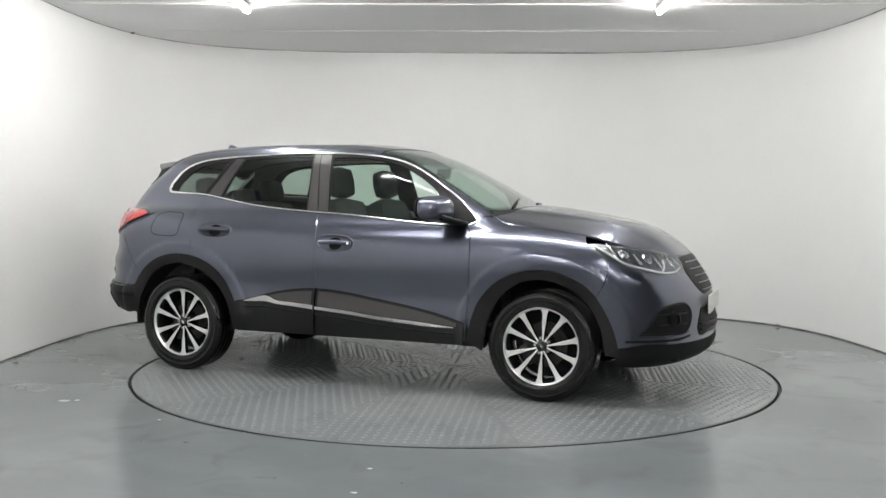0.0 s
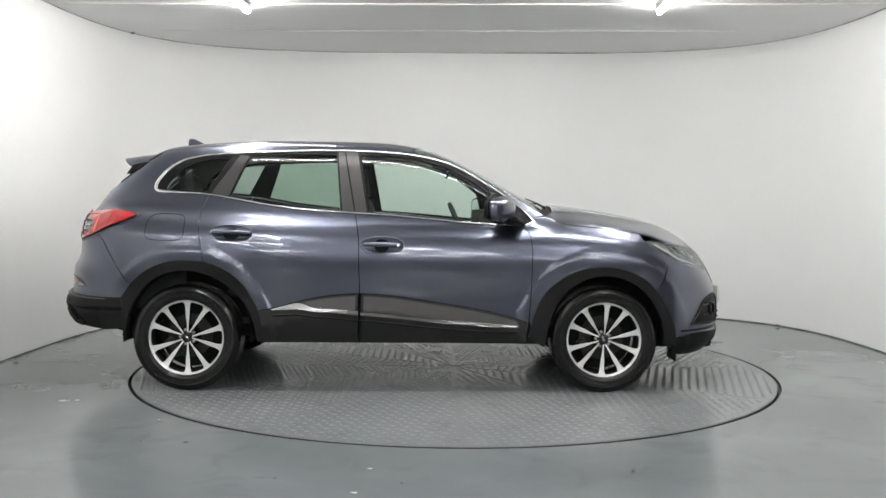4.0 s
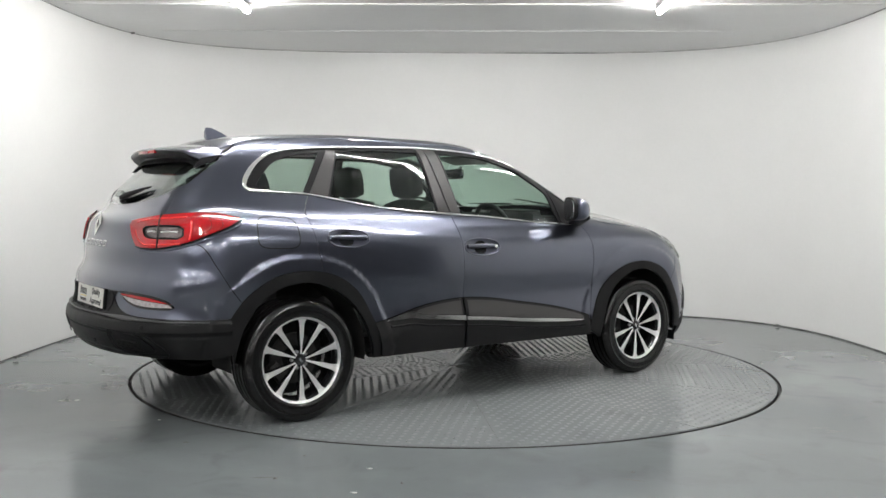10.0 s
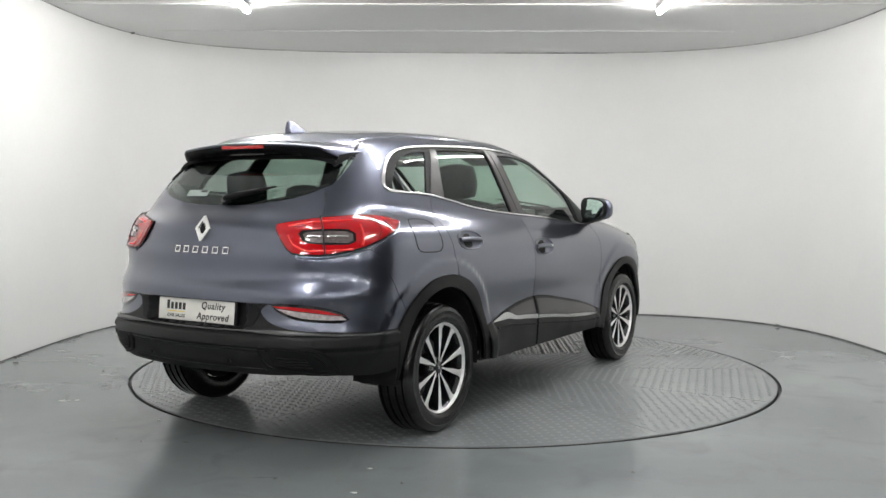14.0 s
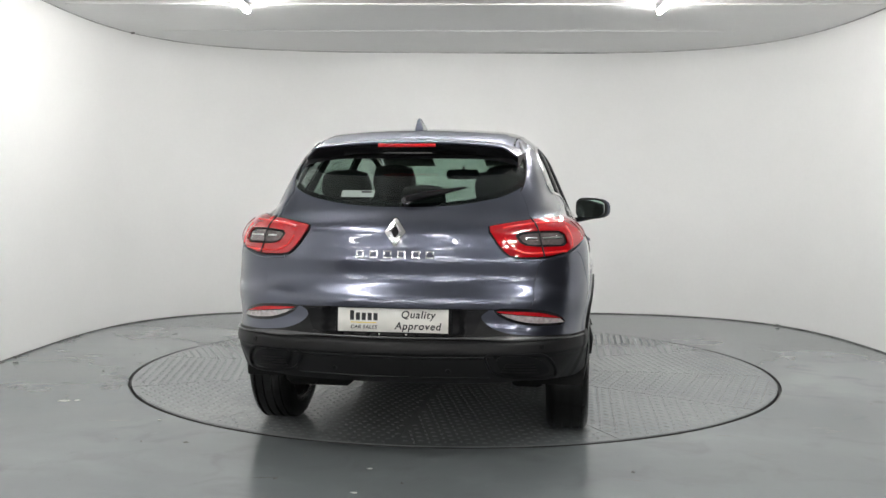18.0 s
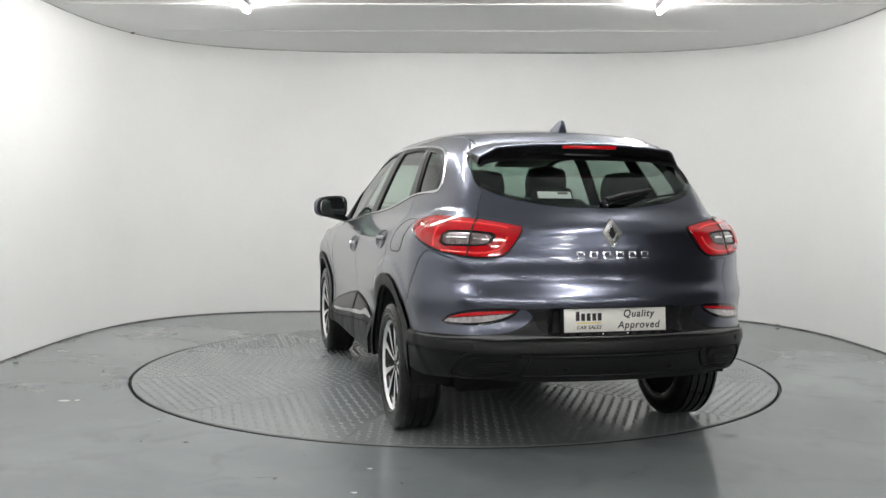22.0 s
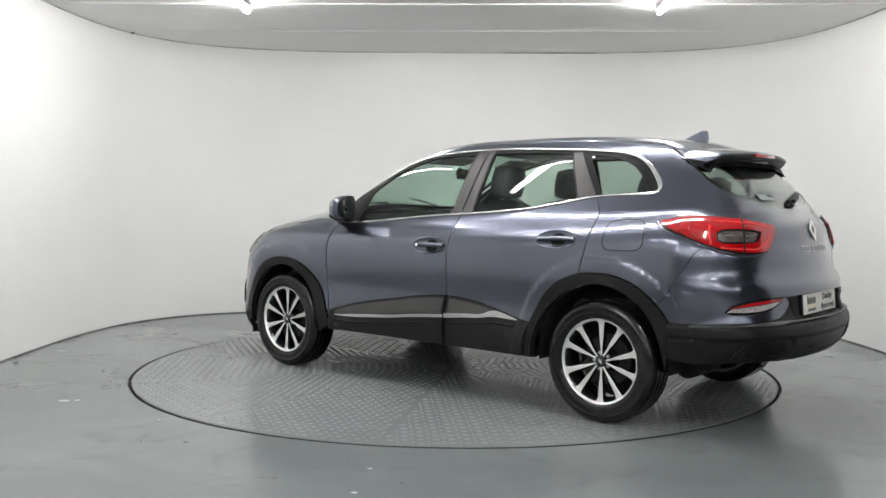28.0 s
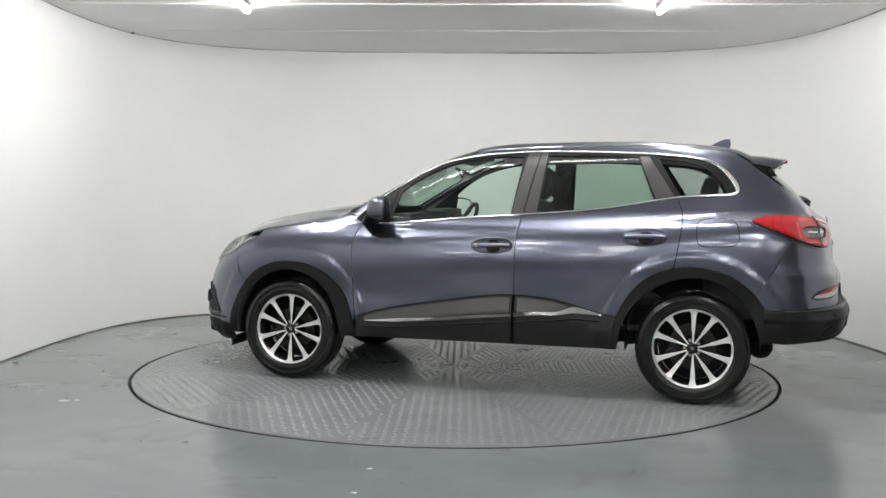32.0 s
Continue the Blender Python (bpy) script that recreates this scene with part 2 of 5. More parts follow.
def flat_fill(loops, step):
    """Triangles that fill the loops in the plane: points, triangles, and the loops as indices."""
    from mathutils import geometry
    pts, edges, base = [], [], 0
    for q in loops:
        pts.append(q)
        k = len(q)
        edges += [(base + i, base + (i + 1) % k) for i in range(k)]
        base += k
    allp = np.concatenate(pts)
    lo, hi = allp.min(0), allp.max(0)
    gx = np.arange(lo[0] + step / 2, hi[0], step)
    gy = np.arange(lo[1] + step / 2, hi[1], step)
    g = np.stack(np.meshgrid(gx, gy), -1).reshape(-1, 2)
    g[:, 0] += ((np.round((g[:, 1] - lo[1]) / step) % 2) * 0.5) * step
    if len(g):
        g = g[within(g, loops)]
    if len(g):
        near = np.full(len(g), 9.0)
        for c in allp:
            near = np.minimum(near, np.hypot(g[:, 0] - c[0], g[:, 1] - c[1]))
        g = g[near > step * 0.55]
    every = np.concatenate([allp, g]) if len(g) else allp
    v, _, f, orig, _, _ = geometry.delaunay_2d_cdt([Vector(q) for q in every], edges, [], 0, 1e-7)
    v = np.array([tuple(q) for q in v])
    f = np.array([tuple(q) for q in f])
    c = v[f].mean(1)
    f = f[within(c, loops)]
    where = {}
    for i, o in enumerate(orig):
        for k in o:
            where[k] = i
    rims, base = [], 0
    for q in loops:
        rims.append([where[base + i] for i in range(len(q))])
        base += len(q)
    return v, f, rims


def fine_loop(q, step):
    """A closed loop whose long edges are cut up."""
    out = []
    for a, b in zip(q, np.roll(q, -1, 0)):
        k = max(1, int(np.ceil(np.linalg.norm(b - a) / (step * 1.2))))
        out += [a + (b - a) * i / k for i in range(k)]
    return np.array(out)


def skin(name, loops, mat, parent, label="", chart="side", out=0.0, thick=0.012, step=0.035, flip=False, bulge=None, both=False, whole=False):
    """A shell of the body's form within the loops, drawn in a chart. flip: on the car's right. bulge: a lift of its own by (u, v). both: on both sides. whole: one mesh over both sides."""
    if both:
        skin(name, loops, mat, parent, label, chart, out, thick, step, False, bulge)
        return skin(name, loops, mat, parent, label, chart, out, thick, step, True, bulge)
    loops = [fine_loop(np.asarray(q, float), step) for q in loops]
    v, f, rims = flat_fill(loops, step)
    lift = np.full(len(v), out) + (bulge(v[:, 0], v[:, 1]) if bulge else 0)
    p, n = on_body(v[:, 0], v[:, 1], chart, lift)
    if bulge:
        e = 1e-3
        a = on_body(v[:, 0] + e, v[:, 1], chart, out + bulge(v[:, 0] + e, v[:, 1]))[0] - on_body(v[:, 0] - e, v[:, 1], chart, out + bulge(v[:, 0] - e, v[:, 1]))[0]
        b = on_body(v[:, 0], v[:, 1] + e, chart, out + bulge(v[:, 0], v[:, 1] + e))[0] - on_body(v[:, 0], v[:, 1] - e, chart, out + bulge(v[:, 0], v[:, 1] - e))[0]
        c = np.cross(a, b)
        c *= np.sign(np.sum(c * n, 1))[:, None]
        n = c / (np.linalg.norm(c, axis=1)[:, None] + 1e-12)
    tri = p[f]
    facing = np.sum(np.cross(tri[:, 1] - tri[:, 0], tri[:, 2] - tri[:, 0]) * n[f[:, 0]], 1)
    f = np.where((facing < 0)[:, None], f[:, ::-1], f)
    if flip:
        p, n, f = p * (1, -1, 1), n * (1, -1, 1), f[:, ::-1]
    verts, norms, faces = p, n, f
    if thick:
        k = len(p)
        verts, norms, faces = np.concatenate([p, p - n * thick]), np.concatenate([n, -n]), [f, f[:, ::-1] + k]
        for rim in rims:
            i = np.array(rim)
            j = np.roll(i, -1)
            if whole:
                keep = (np.abs(p[i, 1]) > 1e-3) | (np.abs(p[j, 1]) > 1e-3)
                i, j = i[keep], j[keep]
            faces += [np.stack([i, j, j + k], -1), np.stack([i, j + k, i + k], -1)]
        faces = np.concatenate(faces)
    if whole:
        # the other half, sewn on along the middle
        k = len(verts)
        mid = np.abs(verts[:, 1]) < 1e-3
        verts = np.where(mid[:, None], verts * (1, 0, 1), verts)
        norms = np.where(mid[:, None], norms * (1, 0, 1), norms)
        index = np.where(mid, np.arange(k), k + np.cumsum(~mid) - 1)
        faces = np.concatenate([faces, index[faces[:, ::-1]]])
        verts, norms = np.concatenate([verts, verts[~mid] * (1, -1, 1)]), np.concatenate([norms, norms[~mid] * (1, -1, 1)])
    return raw(name, verts, faces, mat, parent, label, normals=norms)


def bead(name, line, width, mat, parent, label="", chart="side", lift=0.0, high=0.008, flip=False, closed=False, both=False, taper=None):
    """A rounded strip that lies along a line drawn in a chart of the body."""
    if both:
        bead(name, line, width, mat, parent, label, chart, lift, high, False, closed, False, taper)
        return bead(name, line, width, mat, parent, label, chart, lift, high, True, closed, False, taper)
    line = np.asarray(line, float)
    p, n = on_body(line[:, 0], line[:, 1], chart, lift)
    t = np.roll(p, -1, 0) - np.roll(p, 1, 0)
    if not closed:
        t[0], t[-1] = p[1] - p[0], p[-1] - p[-2]
    t /= np.linalg.norm(t, axis=1)[:, None] + 1e-12
    s = np.cross(n, t)
    w = width / 2 * (np.ones(len(p)) if taper is None else np.asarray(taper))
    ring = [(-1, -0.6), (-1, 0.35), (-0.65, 0.9), (0, 1), (0.65, 0.9), (1, 0.35), (1, -0.6)]
    v = np.stack([p + s * (w * a)[:, None] + n * high * b for a, b in ring], 1)
    if flip:
        v = v * (1, -1, 1)
    k, m = len(p), len(ring)
    faces = []
    for i in range(k if closed else k - 1):
        j = (i + 1) % k
        for a in range(m):
            b = (a + 1) % m
            faces.append((i * m + a, i * m + b, j * m + b, j * m + a))
    if not closed:
        faces += [tuple(range(m)), tuple((k - 1) * m + a for a in reversed(range(m)))]
    bm = bmesh.new()
    vs = [bm.verts.new(q) for q in v.reshape(-1, 3)]
    for q in faces:
        bm.faces.new([vs[i] for i in q])
    return part(name, bm, mat, parent, label, 50)


def box(size, at=(0, 0, 0), bevel=0.0, seg=2, turn=None, bm=None):
    bm = bm or bmesh.new()
    m = Matrix.Translation(at) @ (turn or Matrix()) @ Matrix.Diagonal((*size, 1))
    r = bmesh.ops.create_cube(bm, size=1, matrix=m)
    if bevel:
        ed = list({e for v in r["verts"] for e in v.link_edges})
        bmesh.ops.bevel(bm, geom=ed, offset=bevel, segments=seg, affect="EDGES", profile=0.5)
    return bm


def lathe(profile, n=48, axis="y", bm=None, at=(0, 0, 0)):
    """A turned form: profile of (radius, along) pairs about an axis."""
    bm = bm or bmesh.new()
    rows = []
    for r, h in profile:
        row = []
        for i in range(n):
            a = 2 * math.pi * i / n
            c, s = r * math.cos(a), r * math.sin(a)
            q = {"y": (c, h, s), "z": (c, s, h), "x": (h, c, s)}[axis]
            row.append(bm.verts.new(Vector(q) + Vector(at)))
        rows.append(row)
    for a, b in zip(rows, rows[1:]):
        for i in range(n):
            j = (i + 1) % n
            bm.faces.new((a[i], a[j], b[j], b[i]))
    return bm


def tube(pts, r, bm=None, n=10, caps=True):
    """A round bar along points."""
    bm = bm or bmesh.new()
    pts = [Vector(p) for p in pts]
    rings, side = [], None
    for i, p in enumerate(pts):
        d = (pts[min(i + 1, len(pts) - 1)] - pts[max(i - 1, 0)]).normalized()
        if side is None:
            side = d.orthogonal().normalized()
        side = (side - d * side.dot(d)).normalized()
        up = d.cross(side)
        rad = r[i] if isinstance(r, (list, tuple)) else r
        rings.append([bm.verts.new(p + (side * math.cos(2 * math.pi * k / n) + up * math.sin(2 * math.pi * k / n)) * rad) for k in range(n)])
    for a, b in zip(rings, rings[1:]):
        for k in range(n):
            j = (k + 1) % n
            bm.faces.new((a[k], a[j], b[j], b[k]))
    if caps:
        bm.faces.new(rings[0])
        bm.faces.new(list(reversed(rings[-1])))
    return bm


# ---- the car ----
car = tagged(new("car"), "dark slate-grey metallic five-door crossover car on the turntable", "car")


def dense(pts, sharp=None, closed=True, step=0.02):
    return curve_through(pts, step, closed, range(len(pts)) if sharp is None else sharp)


def soft(pts, turns=2):
    """A closed outline with its corners cut round."""
    q = np.array(pts, float)
    for _ in range(turns):
        b = np.roll(q, -1, 0)
        q = np.stack([q * 0.78 + b * 0.22, q * 0.22 + b * 0.78], 1).reshape(-1, 2)
    return q


def line(pts, step=0.02):
    return curve_through(pts, step, False)


def join_lines(*parts):
    out = []
    for q in parts:
        for p in q:
            if not out or np.hypot(out[-1][0] - p[0], out[-1][1] - p[1]) > 0.004:
                out.append(p)
    if np.hypot(out[0][0] - out[-1][0], out[0][1] - out[-1][1]) < 0.004:
        out.pop()
    return np.array(out, float)


def to_side(x, y):
    """Points given on the top chart, on the side chart."""
    p, _ = on_body(x, y, "top")
    u = p[:, 0].copy()
    b, f = p[:, 0] < -1.4, p[:, 0] > 1.4
    u[b] = -1.4 - 0.85 * (np.arctan2(np.abs(p[b, 1]), p[b, 0] + 1.4) - np.pi / 2)
    u[f] = 1.4 + 0.85 * (np.pi / 2 - np.arctan2(np.abs(p[f, 1]), p[f, 0] - 1.4))
    return np.stack([u, p[:, 2]], -1)


def perch(u, z, out=0.0, flip=False, chart="side"):
    """A frame on the body: x along it, y up along it, z out of it."""
    p, n = on_body([u], [z], chart, out)
    p, n = p[0] * (1, -1 if flip else 1, 1), n[0] * (1, -1 if flip else 1, 1)
    n = Vector(n)
    x = Vector((0, 0, 1)).cross(n).normalized()
    y = n.cross(x)
    return Matrix.Translation(p) @ Matrix((x, y, n)).transposed().to_4x4()


def at(ob, m):
    ob.matrix_basis = m
    return ob


# Main lines of the flank, rear to front.
BELT = line([(-1.612, 1.285), (-1.595, 1.266), (-1.551, 1.257), (-1.474, 1.253), (-1.215, 1.239), (-1.032, 1.210), (-0.840, 1.177), (-0.603, 1.150), (-0.333, 1.130), (0.0, 1.110),
             (0.191, 1.093), (0.422, 1.072), (0.605, 1.060), (0.742, 1.057), (0.845, 1.062), (0.885, 1.085)])
HEADER = line([(0.885, 1.085), (0.847, 1.125), (0.790, 1.178), (0.651, 1.280), (0.544, 1.350), (0.409, 1.427), (0.289, 1.475), (0.148, 1.507), (0.0, 1.526), (-0.188, 1.538),
               (-0.356, 1.543), (-0.643, 1.539), (-0.883, 1.530), (-1.124, 1.516), (-1.293, 1.498), (-1.410, 1.468), (-1.500, 1.428), (-1.570, 1.370), (-1.608, 1.315), (-1.612, 1.285)])
DLO = join_lines(BELT, HEADER)
RAIL_TOP = line([(-1.63, 0.505), (-1.2, 0.522), (-0.78, 0.53), (-0.3, 0.545), (0.0, 0.556), (0.12, 0.562), (0.3, 0.585), (0.5, 0.615), (0.7, 0.645), (0.86, 0.668), (0.95, 0.684)])
RAIL = to_side(RAIL_TOP[:, 0], RAIL_TOP[:, 1])
GAP_FRONT = line([(0.812, 1.055), (0.842, 1.02), (0.858, 0.955), (0.862, 0.80), (0.857, 0.64), (0.848, 0.505), (0.842, 0.437), (0.822, 0.335)])
GAP_MID = line([(-0.265, 1.126), (-0.243, 1.016), (-0.233, 0.79), (-0.228, 0.605), (-0.222, 0.422), (-0.238, 0.318)])
GAP_REAR = line([(-1.210, 1.238), (-1.245, 1.157), (-1.248, 1.077), (-1.229, 0.941), (-1.208, 0.825)])
ARCH_R_OUT = line([(-1.706, 0.593), (-1.663, 0.659), (-1.581, 0.742), (-1.492, 0.796), (-1.394, 0.822), (-1.289, 0.826), (-1.173, 0.809), (-1.059, 0.760), (-0.970, 0.683), (-0.903, 0.58), (-0.856, 0.485), (-0.826, 0.32)])
ARCH_R_IN = line([(-1.695, 0.33), (-1.680, 0.42), (-1.655, 0.515), (-1.61, 0.605), (-1.542, 0.688), (-1.451, 0.744), (-1.345, 0.766), (-1.244, 0.758), (-1.130, 0.718), (-1.025, 0.645), (-0.945, 0.55), (-0.895, 0.439), (-0.872, 0.32)])
ARCH_F_OUT = line([(0.842, 0.35), (0.870, 0.45), (0.925, 0.596), (1.035, 0.712), (1.168, 0.778), (1.302, 0.799), (1.434, 0.785), (1.540, 0.740), (1.639, 0.649), (1.715, 0.513), (1.752, 0.399), (1.768, 0.30)])
ARCH_F_IN = line([(0.945, 0.29), (0.963, 0.393), (0.994, 0.507), (1.049, 0.609), (1.126, 0.683), (1.214, 0.730), (1.325, 0.747), (1.436, 0.725), (1.544, 0.665), (1.621, 0.575), (1.668, 0.468), (1.695, 0.31)])
CLAD_TOP = line([(-0.868, 0.512), (-0.756, 0.533), (-0.606, 0.574), (-0.445, 0.606), (-0.238, 0.622), (0.032, 0.603), (0.199, 0.577), (0.427, 0.543), (0.655, 0.498), (0.848, 0.444)])
SEAM_TAIL = line([(-2.052, 0.96), (-1.95, 0.985), (-1.845, 0.975), (-1.77, 0.865), (-1.70, 0.74), (-1.655, 0.672)])
SHUT = line([(-2.135, 0.725), (-2.118, 0.76), (-2.104, 0.807), (-2.079, 0.886), (-2.052, 0.96), (-2.05, 1.05), (-2.056, 1.126), (-2.036, 1.17), (-2.022, 1.262)])
GROOVE = line([(-2.022, 1.262), (-1.933, 1.322), (-1.866, 1.372), (-1.768, 1.440)]).tolist() + [tuple(RAIL[0])]
BONNET_EDGE_TOP = line([(0.965, 0.70), (1.04, 0.735), (1.14, 0.755), (1.39, 0.752), (1.6, 0.742), (1.75, 0.70), (1.91, 0.57), (2.03, 0.34), (2.065, 0.16), (2.075, 0.0)])
BONNET_EDGE = to_side(BONNET_EDGE_TOP[:, 0], BONNET_EDGE_TOP[:, 1])
LAMP_F = [(1.584, 0.972), (1.709, 0.960), (1.968, 0.930), (2.22, 0.897), (2.34, 0.872), (2.36, 0.835), (2.30, 0.785), (2.243, 0.768), (2.10, 0.760), (1.878, 0.798), (1.776, 0.824), (1.70, 0.873), (1.624, 0.928)]


def cut(a, lo=None, hi=None, axis=0):
    a = np.asarray(a)
    k = np.ones(len(a), bool)
    if lo is not None:
        k &= a[:, axis] >= lo
    if hi is not None:
        k &= a[:, axis] <= hi
    return a[k]


def oval(cu, cz, ru, rz, tilt=0.0, power=2.4, n=44):
    a = np.arange(n) * 2 * np.pi / n
    x = ru * np.sign(np.cos(a)) * np.abs(np.cos(a)) ** (2 / power)
    y = rz * np.sign(np.sin(a)) * np.abs(np.sin(a)) ** (2 / power)
    c, s = math.cos(tilt), math.sin(tilt)
    return np.stack([cu + x * c - y * s, cz + x * s + y * c], -1)


GAPW = 0.0034
HANDLES = {"front": (-0.085, 0.930, 0.135, 0.052, -0.03), "rear": (-1.035, 1.000, 0.133, 0.050, -0.03)}


def door(kind, flip):
    front = kind == "front"
    if front:
        loop = join_lines(cut(BELT, -0.262, 0.815), GAP_FRONT, cut(CLAD_TOP, -0.224, 0.84)[::-1], cut(GAP_MID, 0.625, None, 1)[::-1])
    else:
        loop = join_lines(cut(BELT, -1.207, -0.266), cut(GAP_MID, 0.625, None, 1), cut(CLAD_TOP, None, -0.232)[::-1], cut(ARCH_R_OUT, -1.205, -0.872)[::-1], GAP_REAR[::-1])
    hu, hz, ru, rz, tilt = HANDLES[kind]
    hole = oval(hu, hz, ru, rz, tilt)
    ob = skin(kind + "_door", [inset(loop, GAPW), hole], M_PAINT, car, "", flip=flip, thick=0.02, step=0.024)

    def bowl(u, v):
        c, s = math.cos(tilt), math.sin(tilt)
        a, b = ((u - hu) * c + (v - hz) * s) / ru, (-(u - hu) * s + (v - hz) * c) / rz
        r = np.clip(1 - (np.abs(a) ** 2.4 + np.abs(b) ** 2.4), 0, 1)
        return -0.020 * r ** 0.7
    skin("handle_pocket", [hole], M_PAINT, ob, "", flip=flip, thick=0.004, step=0.011, bulge=bowl)
    # black sheet in the painted pocket, for the shade behind the grip
    skin("handle_hollow_shade", [oval(hu - 0.005, hz, 0.046, rz * 0.80)], M_DEEP, ob, "black sheet for the shade in the hollow behind the handle", flip=flip, thick=0.003, step=0.011, bulge=lambda u, v: bowl(u, v) + 0.0025)
    bead("handle_rim", oval(hu, hz, ru, rz, tilt), 0.008, M_PAINT, ob, flip=flip, closed=True, high=0.004)
    grip = line([(hu - 0.118, hz + 0.004), (hu - 0.06, hz + 0.006), (hu, hz + 0.006), (hu + 0.07, hz + 0.003), (hu + 0.118, hz)], 0.01)
    n = len(grip)
    taper = 0.75 + 0.25 * np.sin(np.linspace(0.2, np.pi - 0.2, n))
    bead("door_handle", grip, 0.026, M_PAINT, ob, flip=flip, lift=0.003, high=0.011, taper=taper)
    if front:
        at(part("key_cap", lathe([(0.001, 0.004), (0.009, 0.004), (0.011, 0.0)], 20, "z"), M_CHROME, ob), perch(hu + 0.1, hz, 0.011, flip))
    # lower cladding of the door: its upper slope looks up, the lower face hangs straight
    def ledge(u, v):
        return 0.026 * np.clip((np.interp(u, CLAD_TOP[:, 0], CLAD_TOP[:, 1]) - v) / 0.10, 0, 1)
    lo, hi = (-0.224, 0.838) if front else (-0.868, -0.2275)
    top = cut(CLAD_TOP, lo, hi)
    a, b = top[0], top[-1]
    bot = [(hi - 0.012, 0.322), (lo + 0.008, 0.322)] if front else [(hi - 0.012, 0.322), (-0.828, 0.322), (-0.838, 0.40), (-0.852, 0.47)]
    skin("door_cladding", [inset(join_lines(top, dense(bot, closed=False)), 0.001)], M_CLAD, ob, "satin dark grey plastic sill cladding", flip=flip, out=0.006, thick=0.02,
         bulge=ledge)
    # bright blade
    if front:
        up, dn = line([(-0.222, 0.508), (0.033, 0.488), (0.2, 0.470), (0.542, 0.446), (0.78, 0.424)]), line([(0.78, 0.419), (0.656, 0.414), (0.314, 0.430), (0.033, 0.458), (-0.222, 0.478)])
    else:
        up, dn = line([(-0.79, 0.521), (-0.698, 0.546), (-0.606, 0.562), (-0.575, 0.555), (-0.540, 0.540), (-0.4, 0.527), (-0.234, 0.515)]), line([(-0.234, 0.473), (-0.4, 0.49), (-0.583, 0.503), (-0.70, 0.508), (-0.785, 0.515)])
    dn = dn + np.stack([0 * dn[:, 0], 0.34 * np.maximum(np.interp(dn[:, 0], up[:, 0], up[:, 1]) - dn[:, 1], 0)], -1)
    skin("trim_blade", [join_lines(up, dn)], M_BLADE, ob, "satin bright trim blade", flip=flip, out=0.012, thick=0.012, step=0.02, bulge=ledge)
    rise = up[(up[:, 0] > lo + 0.02) & (up[:, 0] < hi - 0.02)]
    crest = [(u, np.interp(u, CLAD_TOP[:, 0], CLAD_TOP[:, 1]) - 0.014) for u in rise[:, 0]]
    keep = [i for i in range(len(rise)) if crest[i][1] > rise[i][1] + 0.012]
    slope = join_lines([crest[i] for i in keep], [(rise[i][0], rise[i][1] + 0.004) for i in keep[::-1]])
    # lighter sheet on the slope: light from above put into the colour
    skin("cladding_lit_slope", [slope], M_PILLAR, ob, "upper slope of the cladding, greyer for the light from above", flip=flip, out=0.0085, thick=0.004, step=0.02, bulge=ledge)
    low = [(q[0], q[1] - 0.034) for q in (dn[::-1] if dn[0][0] > dn[-1][0] else dn)]
    bead("trim_rib", line(low), 0.012, M_BLACK, ob, flip=flip, lift=0.032, high=0.005)
    return ob


def side_glass(flip):
    """The window band of one flank: pillars, panes and the bright frame."""
    panes = {
        "quarter_window": dense([(-1.528, 1.272), (-1.415, 1.266), (-1.235, 1.254), (-1.09, 1.488), (-1.26, 1.468), (-1.364, 1.432), (-1.442, 1.376), (-1.508, 1.315)], (2, 3)),
        "rear_window": dense([(-1.075, 1.225), (-0.84, 1.187), (-0.603, 1.161), (-0.358, 1.143), (-0.402, 1.512), (-0.637, 1.514), (-0.965, 1.498)], (0, 3, 4, 6)),
        "front_window": dense([(-0.183, 1.133), (0.191, 1.106), (0.45, 1.083), (0.63, 1.071), (0.60, 1.17), (0.575, 1.275), (0.509, 1.326), (0.367, 1.412), (0.223, 1.463), (0.08, 1.494), (-0.08, 1.507), (-0.238, 1.506)], (0, 3, 5, 11)),
    }
    band = skin("window_surround", [inset(DLO, 0.004)] + list(panes.values()), M_BLACK, car, "black window frames", flip=flip, out=-0.004, thick=0.012, step=0.03)
    for name, loop in panes.items():
        sheet = skin(name, [inset(loop, -0.006)], {"front_window": M_GLASS, "rear_window": M_TINT}.get(name, M_DARKTINT), band, "", flip=flip, out=-0.010, thick=0.0035, step=0.04)
        sheet.data.materials.append(M_BACKFACE)
        half = len(sheet.data.vertices) // 2
        for q in sheet.data.polygons:
            q.material_index = 1 if min(q.vertices) >= half else 0
    trims = [[(-1.205, 1.241), (-1.032, 1.506), (-0.972, 1.503), (-1.09, 1.222)], [(-0.348, 1.135), (-0.393, 1.533), (-0.349, 1.533), (-0.268, 1.13)], [(-0.262, 1.13), (-0.343, 1.533), (-0.262, 1.530), (-0.185, 1.124)]]
    for loop in trims:
        skin("pillar_trim", [inset(dense(loop), 0.002)], M_PILLAR, band, "satin grey pillar trim", flip=flip, out=0.001, thick=0.006, step=0.03)
    w = 0.011 + 0.010 * np.clip((-1.38 - DLO[:, 0]) / 0.2, 0, 1) + 0.004 * (DLO[:, 1] > 1.3)
    bead("window_frame_trim", inset(DLO, 0.005), 1.0, M_CHROME, band, "bright metal window frame", flip=flip, closed=True, lift=0.001, high=0.006, taper=w)
    skin("mirror_base", [dense([(0.645, 1.075), (0.80, 1.072), (0.835, 1.09), (0.72, 1.205), (0.60, 1.285)])], M_BLACK, band, flip=flip, out=0.002, thick=0.008)


